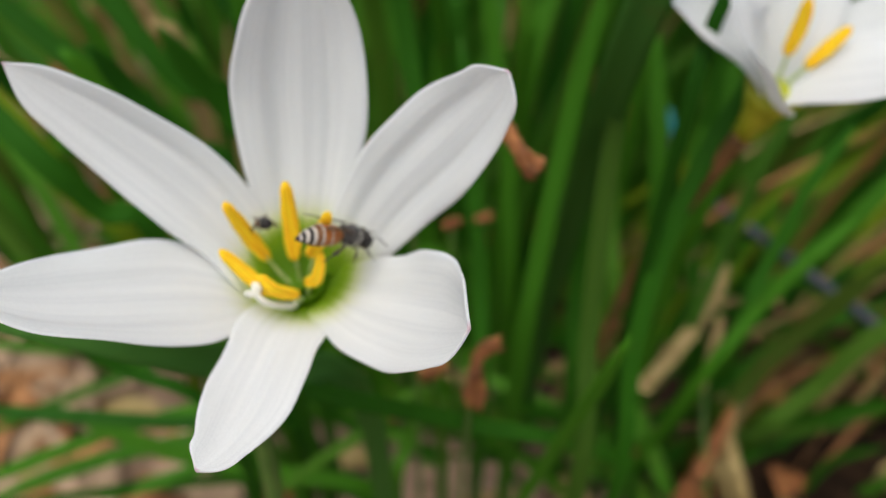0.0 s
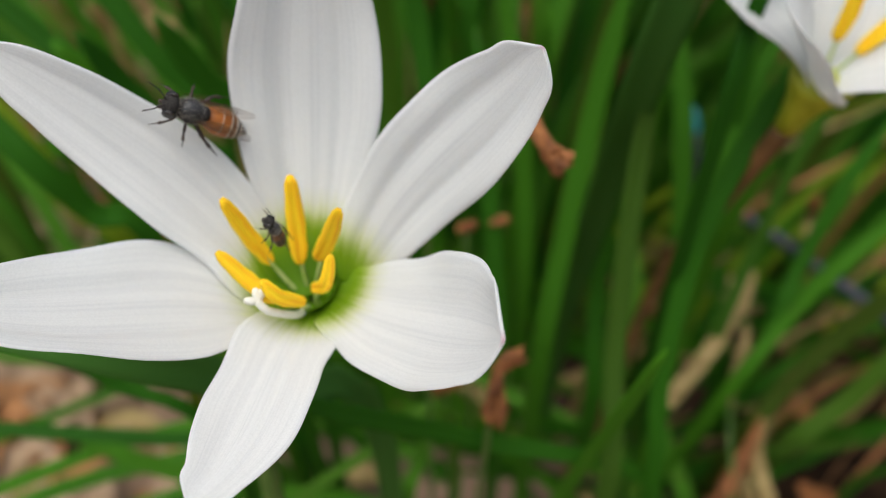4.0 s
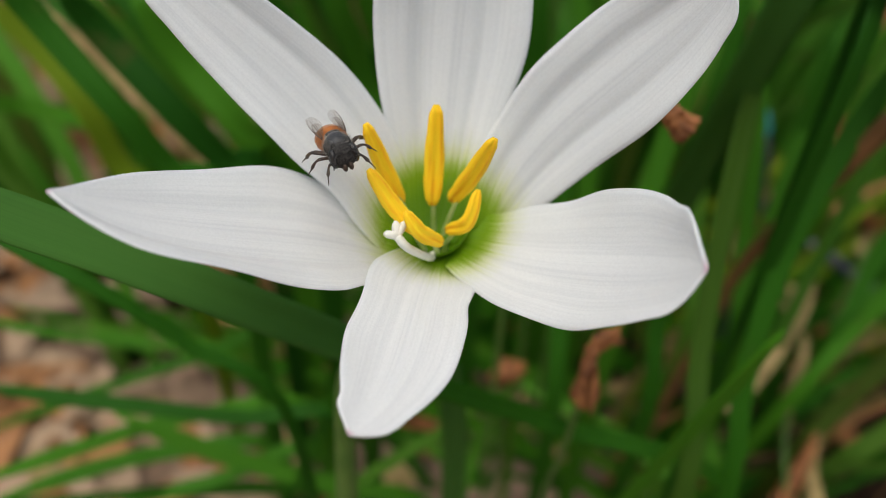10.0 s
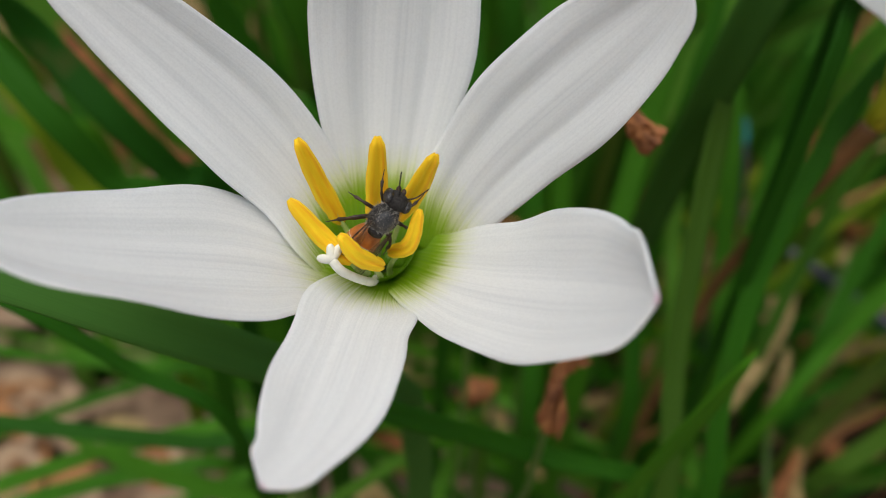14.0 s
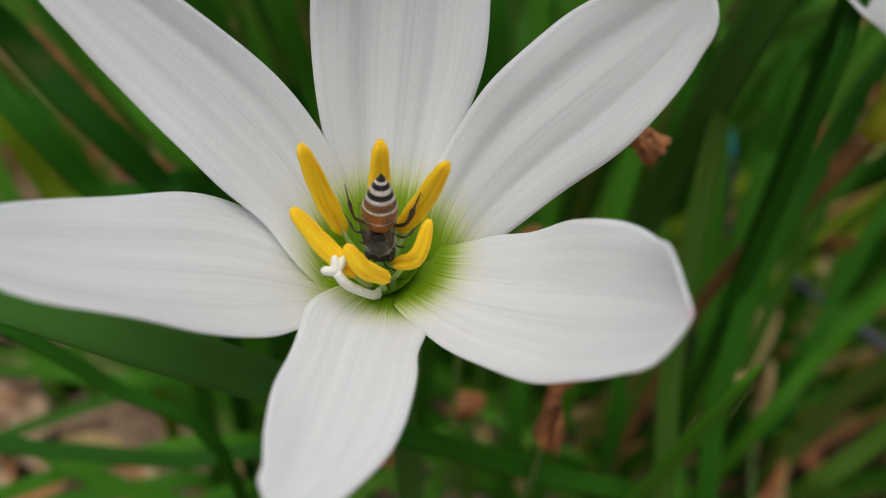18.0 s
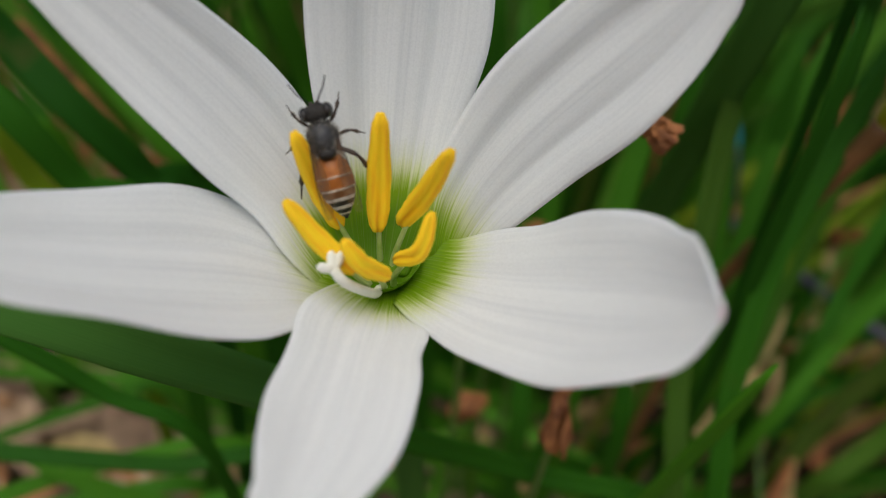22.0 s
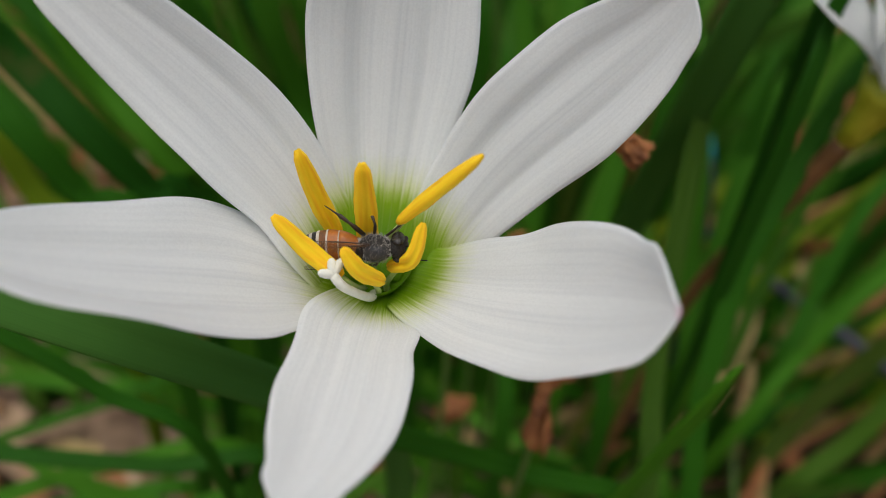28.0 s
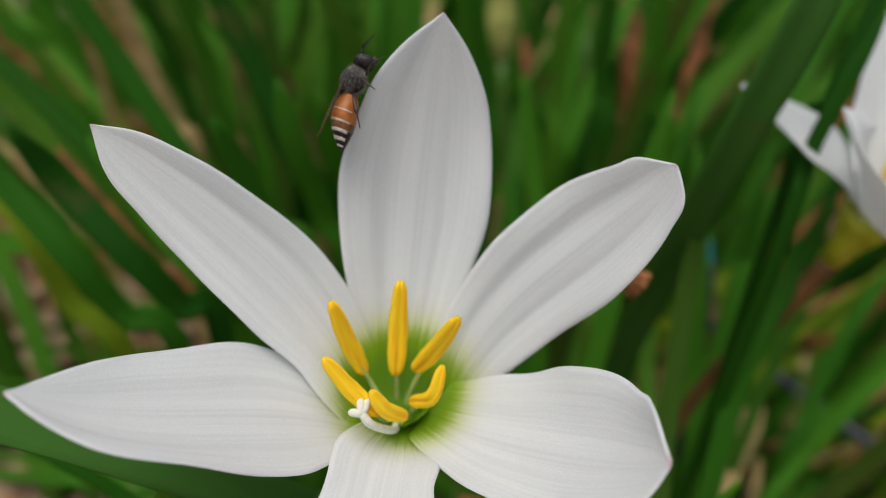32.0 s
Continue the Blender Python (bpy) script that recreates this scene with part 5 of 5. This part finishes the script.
def heading(at, ahead, back):
    """A pose at a place, with +y ahead and +z towards the back's side."""
    y = Vector(ahead).normalized()
    x = y.cross(Vector(back)).normalized()
    z = x.cross(y)
    return Matrix.Translation(at) @ Matrix((x, y, z)).transposed().to_4x4()


def swing(at, q):
    """A stamen's pose on the flower, turned by a quaternion about its root."""
    return Matrix.LocRotScale(at, Quaternion(q), None)


def motions():
    walk(honey_bee, [(t, heading(at, ahead, back)) for t, at, ahead, back in (
        (0, (-0.01170, 0.07181, 0.15248), (0.735, 0.508, -0.450), (-0.000, -0.106, 0.994)),
        (0.5, (-0.01158, 0.07247, 0.15369), (0.885, 0.465, -0.038), (0.002, -0.177, 0.984)),
        (1, (-0.01386, 0.07365, 0.15646), (0.241, 0.969, -0.053), (-0.634, -0.489, 0.599)),
        (1.5, (-0.01411, 0.07430, 0.15681), (-0.505, 0.861, 0.068), (0.309, -0.476, 0.823)),
        (2, (-0.01309, 0.07279, 0.15629), (-0.901, -0.057, 0.430), (0.102, -0.935, 0.339)),
        (2.5, (-0.01560, 0.07414, 0.15426), (-0.736, 0.497, -0.460), (0.153, -0.912, 0.381)),
        (3, (-0.01956, 0.07686, 0.15687), (-0.922, 0.046, 0.385), (0.101, -0.979, 0.175)),
        (3.5, (-0.02119, 0.07825, 0.15895), (-0.942, -0.106, 0.318), (0.105, -0.969, 0.224)),
        (4, (-0.02690, 0.07834, 0.16282), (-0.712, -0.451, 0.538), (0.108, -0.763, 0.638)),
        (4.4, (-0.03686, 0.07843, 0.16493), (-0.322, -0.941, 0.107), (-0.300, -0.494, 0.816)),
        (4.9, (-0.04216, 0.07598, 0.15981), (0.273, -0.962, -0.018), (0.109, -0.521, 0.847)),
        (5.5, (-0.03881, 0.07405, 0.15570), (0.674, -0.614, -0.411), (0.210, -0.519, 0.829)),
        (6, (-0.03263, 0.06902, 0.15471), (0.770, -0.405, -0.493), (0.303, -0.345, 0.888)),
        (6.5, (-0.03013, 0.06837, 0.15366), (0.891, -0.247, -0.382), (0.250, -0.244, 0.937)),
        (7, (-0.02824, 0.06771, 0.15301), (0.828, -0.499, -0.256), (0.303, -0.280, 0.911)),
        (7.5, (-0.02613, 0.06865, 0.15403), (0.793, -0.593, -0.137), (0.301, -0.280, 0.912)),
        (8, (-0.02770, 0.06765, 0.15349), (0.557, -0.733, -0.391), (0.415, -0.338, 0.845)),
        (8.5, (-0.02790, 0.06947, 0.15534), (0.854, -0.439, -0.277), (0.353, -0.304, 0.885)),
        (9, (-0.02744, 0.07024, 0.15487), (0.765, -0.503, -0.403), (0.408, -0.106, 0.907)),
        (9.2, (-0.02576, 0.06973, 0.15520), (0.832, -0.518, 0.199), (0.075, -0.177, 0.981)),
        (9.5, (-0.02701, 0.07000, 0.15598), (0.326, -0.613, 0.720), (-0.486, -0.170, 0.857)),
        (9.8, (-0.02743, 0.07012, 0.15622), (0.192, -0.567, 0.801), (-0.635, -0.259, 0.728)),
        (9.9, (-0.02751, 0.06996, 0.15601), (0.313, -0.817, 0.485), (-0.249, -0.148, 0.957)),
        (10, (-0.02748, 0.06967, 0.15546), (0.356, -0.928, 0.111), (-0.134, -0.293, 0.947)),
        (10.5, (-0.02454, 0.06862, 0.15252), (0.447, -0.824, -0.347), (-0.572, -0.710, 0.411)),
        (11, (-0.02378, 0.06800, 0.14963), (0.728, 0.067, -0.683), (-0.173, -0.716, 0.676)),
        (11.5, (-0.02260, 0.07073, 0.14899), (0.857, 0.298, -0.420), (-0.128, -0.649, 0.750)),
        (12, (-0.02000, 0.07009, 0.14773), (0.592, 0.493, -0.638), (0.067, -0.562, 0.824)),
        (12.5, (-0.02024, 0.06994, 0.14914), (0.915, 0.064, 0.399), (0.070, -0.649, 0.758)),
        (13, (-0.01984, 0.06922, 0.14895), (0.768, 0.323, 0.553), (0.183, -0.774, 0.606)),
        (13.5, (-0.01943, 0.06984, 0.14888), (0.705, 0.251, 0.664), (0.185, -0.773, 0.607)),
        (14, (-0.01792, 0.07004, 0.14882), (0.589, -0.014, 0.808), (0.084, -0.993, -0.078)),
        (14.5, (-0.01877, 0.07172, 0.14984), (0.463, -0.089, 0.882), (0.281, -0.860, 0.426)),
        (15.2, (-0.01829, 0.07172, 0.15007), (0.967, 0.102, 0.235), (0.064, -0.792, 0.607)),
        (15.9, (-0.01916, 0.07158, 0.14975), (0.613, 0.384, -0.690), (-0.052, -0.801, 0.596)),
        (16.5, (-0.01884, 0.07139, 0.15018), (0.478, 0.290, -0.829), (-0.063, -0.804, 0.592)),
        (17, (-0.01797, 0.07141, 0.14931), (0.395, 0.398, -0.828), (0.572, -0.812, -0.117)),
        (17.5, (-0.01826, 0.07128, 0.15006), (0.053, 0.366, -0.929), (0.034, -0.803, 0.596)),
        (18, (-0.01807, 0.07119, 0.14918), (0.011, 0.374, -0.927), (-0.058, -0.803, 0.593)),
        (18.5, (-0.01809, 0.07176, 0.14774), (0.029, 0.440, -0.898), (-0.158, -0.796, 0.584)),
        (19, (-0.01874, 0.07156, 0.14724), (-0.058, 0.569, -0.820), (-0.987, 0.092, 0.133)),
        (19.5, (-0.01775, 0.07251, 0.14601), (-0.297, 0.735, -0.610), (-0.080, -0.575, 0.814)),
        (20, (-0.01843, 0.07491, 0.14573), (-0.589, 0.652, -0.478), (-0.077, -0.573, 0.816)),
        (20.5, (-0.01817, 0.07453, 0.14611), (-0.659, 0.574, -0.486), (0.028, -0.574, 0.818)),
        (21, (-0.01719, 0.07383, 0.14786), (-0.997, 0.082, 0.009), (-0.075, -0.662, 0.746)),
        (21.5, (-0.02048, 0.07175, 0.15062), (-0.964, 0.184, 0.191), (-0.019, -0.657, 0.754)),
        (22, (-0.02240, 0.07410, 0.15360), (-0.296, 0.289, 0.910), (-0.013, -0.801, 0.599)),
        (22.2, (-0.02455, 0.07375, 0.15412), (0.282, 0.689, 0.668), (0.292, -0.686, 0.666)),
        (22.4, (-0.02366, 0.07411, 0.15436), (0.235, 0.948, 0.215), (0.084, -0.607, 0.790)),
        (22.5, (-0.02255, 0.07448, 0.15486), (0.313, 0.705, -0.637), (0.137, -0.447, 0.884)),
        (22.7, (-0.02227, 0.07321, 0.15380), (0.421, 0.507, -0.752), (0.466, -0.428, 0.775)),
        (23, (-0.02142, 0.07353, 0.15176), (0.322, 0.278, -0.905), (0.919, -0.321, 0.229)),
        (23.5, (-0.02118, 0.07541, 0.14925), (0.567, -0.191, -0.801), (0.765, -0.273, 0.584)),
        (24, (-0.02038, 0.07621, 0.14773), (0.601, -0.289, -0.745), (0.767, -0.273, 0.580)),
        (24.5, (-0.01978, 0.07591, 0.14741), (0.592, -0.191, -0.783), (0.766, -0.274, 0.581)),
        (25, (-0.01991, 0.07496, 0.14802), (0.524, -0.080, -0.848), (0.764, -0.284, 0.579)),
        (25.5, (-0.01900, 0.07272, 0.15020), (0.617, 0.292, -0.731), (0.496, -0.436, 0.751)),
        (26.5, (-0.01860, 0.07261, 0.14900), (0.560, 0.413, -0.718), (0.234, -0.533, 0.813)),
        (27.5, (-0.01839, 0.07305, 0.14782), (0.430, 0.567, -0.703), (0.005, -0.587, 0.810)),
        (28, (-0.01942, 0.07137, 0.14742), (0.996, -0.050, 0.070), (-0.145, -0.983, -0.113)),
        (28.5, (-0.01751, 0.07486, 0.14831), (0.417, 0.899, 0.134), (0.133, -0.898, 0.420)),
        (29, (-0.01735, 0.07700, 0.15272), (-0.261, 0.936, 0.235), (-0.334, -0.316, 0.888)),
        (29.5, (-0.01797, 0.08138, 0.15769), (-0.330, 0.570, 0.753), (-0.072, -0.806, 0.587)),
        (30, (-0.01924, 0.08307, 0.16479), (-0.187, 0.505, 0.842), (-0.075, -0.808, 0.585)),
        (30.5, (-0.02155, 0.08133, 0.16660), (-0.275, -0.049, 0.960), (0.011, -0.999, -0.048)),
        (31, (-0.02122, 0.07935, 0.16930), (-0.322, -0.059, 0.945), (0.055, -0.998, -0.043)),
        (31.5, (-0.02544, 0.08194, 0.17027), (-0.136, -0.154, 0.979), (-0.663, -0.720, -0.206)),
        (32, (-0.02425, 0.08249, 0.17412), (0.314, 0.397, 0.863), (-0.937, -0.019, 0.349)),
    )])
    walk(tiny_bee, [(t, heading(at, ahead, back)) for t, at, ahead, back in (
        (0, (-0.02115, 0.07398, 0.15273), (0.421, -0.800, 0.428), (0.207, -0.385, 0.899)),
        (1, (-0.02080, 0.07358, 0.15226), (0.428, -0.793, 0.433), (0.210, -0.385, 0.899)),
        (1.5, (-0.02051, 0.07349, 0.15219), (-0.269, -0.584, 0.766), (0.212, -0.385, 0.898)),
        (2, (-0.02001, 0.07343, 0.15208), (-0.297, -0.607, 0.737), (0.211, -0.388, 0.897)),
        (2.5, (-0.01933, 0.07164, 0.15102), (-0.364, -0.851, 0.380), (0.110, -0.395, 0.912)),
        (3, (-0.02023, 0.07029, 0.15064), (-0.057, -0.371, 0.927), (0.421, -0.616, 0.665)),
        (3.5, (-0.02011, 0.07110, 0.15415), (-0.283, -0.396, 0.873), (0.531, -0.474, 0.703)),
        (4.5, (-0.01811, 0.07120, 0.15204), (-0.059, -0.447, 0.892), (0.322, -0.472, 0.821)),
        (5.5, (-0.01662, 0.07121, 0.15385), (0.441, -0.791, 0.425), (0.105, -0.317, 0.942)),
        (6, (-0.01602, 0.07082, 0.15396), (0.561, -0.659, 0.501), (0.100, -0.321, 0.942)),
        (6.5, (-0.01469, 0.07239, 0.15078), (0.370, -0.732, 0.573), (0.100, -0.321, 0.942)),
        (7, (-0.01304, 0.07218, 0.14897), (0.324, -0.821, 0.470), (0.096, -0.325, 0.941)),
        (7.5, (-0.01715, 0.07280, 0.14840), (0.397, -0.827, 0.398), (0.095, -0.326, 0.941)),
        (8, (-0.01898, 0.07381, 0.15016), (0.429, -0.820, 0.378), (0.096, -0.324, 0.941)),
        (8.5, (-0.01789, 0.07205, 0.14738), (0.443, -0.650, 0.617), (0.090, -0.320, 0.943)),
        (9, (-0.01266, 0.07139, 0.14965), (0.399, -0.826, 0.398), (-0.021, -0.322, 0.947)),
        (9.2, (-0.01096, 0.06875, 0.15209), (0.351, -0.833, 0.429), (-0.026, -0.323, 0.946)),
        (9.3, (-0.01716, 0.06527, 0.15645), (-0.349, -0.746, 0.567), (-0.028, -0.324, 0.946)),
        (9.4, (-0.02469, 0.05959, 0.16062), (-0.316, -0.763, 0.564), (-0.030, -0.324, 0.945)),
        (9.6, (-0.05025, 0.05894, 0.17096), (-0.365, -0.763, 0.534), (-0.032, -0.326, 0.945)),
        (10.4, (-0.30000, 0.25000, 0.10000), (-0.800, 0.600, -0.200), (0.000, 0.000, 1.000)),
        (11.2, (-0.36000, 0.32000, 0.00600), (-0.600, 0.800, 0.000), (0.000, 0.000, 1.000)),
        (32, (-0.36000, 0.32000, 0.00600), (-0.600, 0.800, 0.000), (0.000, 0.000, 1.000)),
    )])
    walk(stamen_b, [(t, swing(at, q)) for t, at, q in ((0, (0.00905, -0.01165, 0.14181), (1.0000, 0.0000, 0.0000, 0.0000)), (12.5, (0.00905, -0.01165, 0.14181), (1.0000, 0.0000, 0.0000, 0.0000)), (13, (0.00905, -0.01165, 0.14181), (0.9971, 0.0725, 0.0218, 0.0025)), (13.5, (0.00905, -0.01165, 0.14181), (0.9973, -0.0613, 0.0414, 0.0001)), (14, (0.00905, -0.01165, 0.14181), (0.9942, 0.1067, 0.0160, 0.0030)), (14.5, (0.00905, -0.01165, 0.14181), (0.9978, 0.0662, -0.0102, 0.0012)), (16.5, (0.00905, -0.01165, 0.14181), (0.9911, 0.1311, -0.0227, 0.0022)), (17, (0.00905, -0.01165, 0.14181), (0.9932, 0.1158, 0.0123, 0.0031)), (17.5, (0.00905, -0.01165, 0.14181), (0.9947, 0.1014, -0.0150, 0.0018)), (18, (0.00905, -0.01165, 0.14181), (0.9954, 0.0953, 0.0010, 0.0022)), (18.5, (0.00905, -0.01165, 0.14181), (0.9985, 0.0553, -0.0052, 0.0011)), (19, (0.00905, -0.01165, 0.14181), (0.9991, 0.0410, -0.0067, 0.0007)), (19.5, (0.00905, -0.01165, 0.14181), (0.9816, -0.1889, -0.0277, -0.0053)), (20, (0.00905, -0.01165, 0.14181), (0.9976, -0.0661, 0.0181, -0.0009)), (20.5, (0.00905, -0.01165, 0.14181), (1.0000, 0.0000, 0.0000, 0.0000)), (21, (0.00905, -0.01165, 0.14181), (1.0000, 0.0000, 0.0000, 0.0000)), (21.5, (0.00905, -0.01165, 0.14181), (0.9966, 0.0825, -0.0076, 0.0016)), (22, (0.00905, -0.01165, 0.14181), (0.9997, 0.0237, -0.0001, 0.0005)), (22.5, (0.00905, -0.01165, 0.14181), (1.0000, 0.0000, 0.0000, 0.0000)), (27, (0.00905, -0.01165, 0.14181), (1.0000, 0.0000, 0.0000, 0.0000)), (27.5, (0.00905, -0.01165, 0.14181), (0.9963, 0.0862, 0.0004, 0.0020)), (28, (0.00905, -0.01165, 0.14181), (0.9850, 0.1688, -0.0349, 0.0026)), (28.5, (0.00905, -0.01165, 0.14181), (0.9898, 0.1422, 0.0022, 0.0033)), (29, (0.00905, -0.01165, 0.14181), (1.0000, 0.0000, 0.0000, 0.0000)), (32, (0.00905, -0.01165, 0.14181), (1.0000, 0.0000, 0.0000, 0.0000)))])
    walk(stamen_c, [(t, swing(at, q)) for t, at, q in ((0, (0.01002, -0.01231, 0.14163), (1.0000, 0.0000, 0.0000, 0.0000)), (19, (0.01002, -0.01231, 0.14163), (1.0000, 0.0000, 0.0000, 0.0000)), (19.5, (0.01002, -0.01231, 0.14163), (1.0000, 0.0000, 0.0000, 0.0000)), (20, (0.01002, -0.01231, 0.14163), (0.9983, -0.0356, -0.0467, -0.0053)), (20.5, (0.01002, -0.01231, 0.14163), (0.9988, -0.0304, -0.0384, -0.0040)), (21, (0.01002, -0.01231, 0.14163), (0.9972, -0.0430, 0.0535, 0.0313)), (21.5, (0.01002, -0.01231, 0.14163), (1.0000, 0.0000, 0.0000, 0.0000)), (27.5, (0.01002, -0.01231, 0.14163), (1.0000, 0.0000, 0.0000, 0.0000)), (28, (0.00953, -0.01359, 0.14559), (0.7560, 0.2828, -0.1255, 0.5768)), (28.5, (0.01002, -0.01231, 0.14163), (0.9790, -0.0626, 0.1770, 0.0796)), (29, (0.01002, -0.01231, 0.14163), (1.0000, 0.0000, 0.0000, 0.0000)), (32, (0.01002, -0.01231, 0.14163), (1.0000, 0.0000, 0.0000, 0.0000)))])
    walk(stamen_e, [(t, swing(at, q)) for t, at, q in ((0, (0.00800, -0.01338, 0.14087), (1.0000, 0.0000, 0.0000, 0.0000)), (9, (0.00800, -0.01338, 0.14087), (1.0000, 0.0000, 0.0000, 0.0000)), (10, (0.00800, -0.01338, 0.14087), (0.9987, -0.0325, 0.0400, -0.0006)), (11, (0.00800, -0.01338, 0.14087), (0.9992, -0.0193, 0.0338, 0.0043)), (12, (0.00800, -0.01338, 0.14087), (1.0000, 0.0000, 0.0000, 0.0000)), (19.5, (0.00800, -0.01338, 0.14087), (1.0000, 0.0000, 0.0000, 0.0000)), (20, (0.00800, -0.01338, 0.14087), (0.9968, -0.0319, -0.0570, -0.0450)), (20.5, (0.00800, -0.01338, 0.14087), (0.9932, -0.0751, -0.0554, -0.0697)), (21, (0.00800, -0.01338, 0.14087), (1.0000, 0.0000, 0.0000, 0.0000)), (27.5, (0.00800, -0.01338, 0.14087), (1.0000, 0.0000, 0.0000, 0.0000)), (28, (0.00800, -0.01338, 0.14087), (0.9978, -0.0090, -0.0573, -0.0318)), (28.5, (0.00800, -0.01338, 0.14087), (1.0000, 0.0000, 0.0000, 0.0000)), (32, (0.00800, -0.01338, 0.14087), (1.0000, 0.0000, 0.0000, 0.0000)))])


motions()
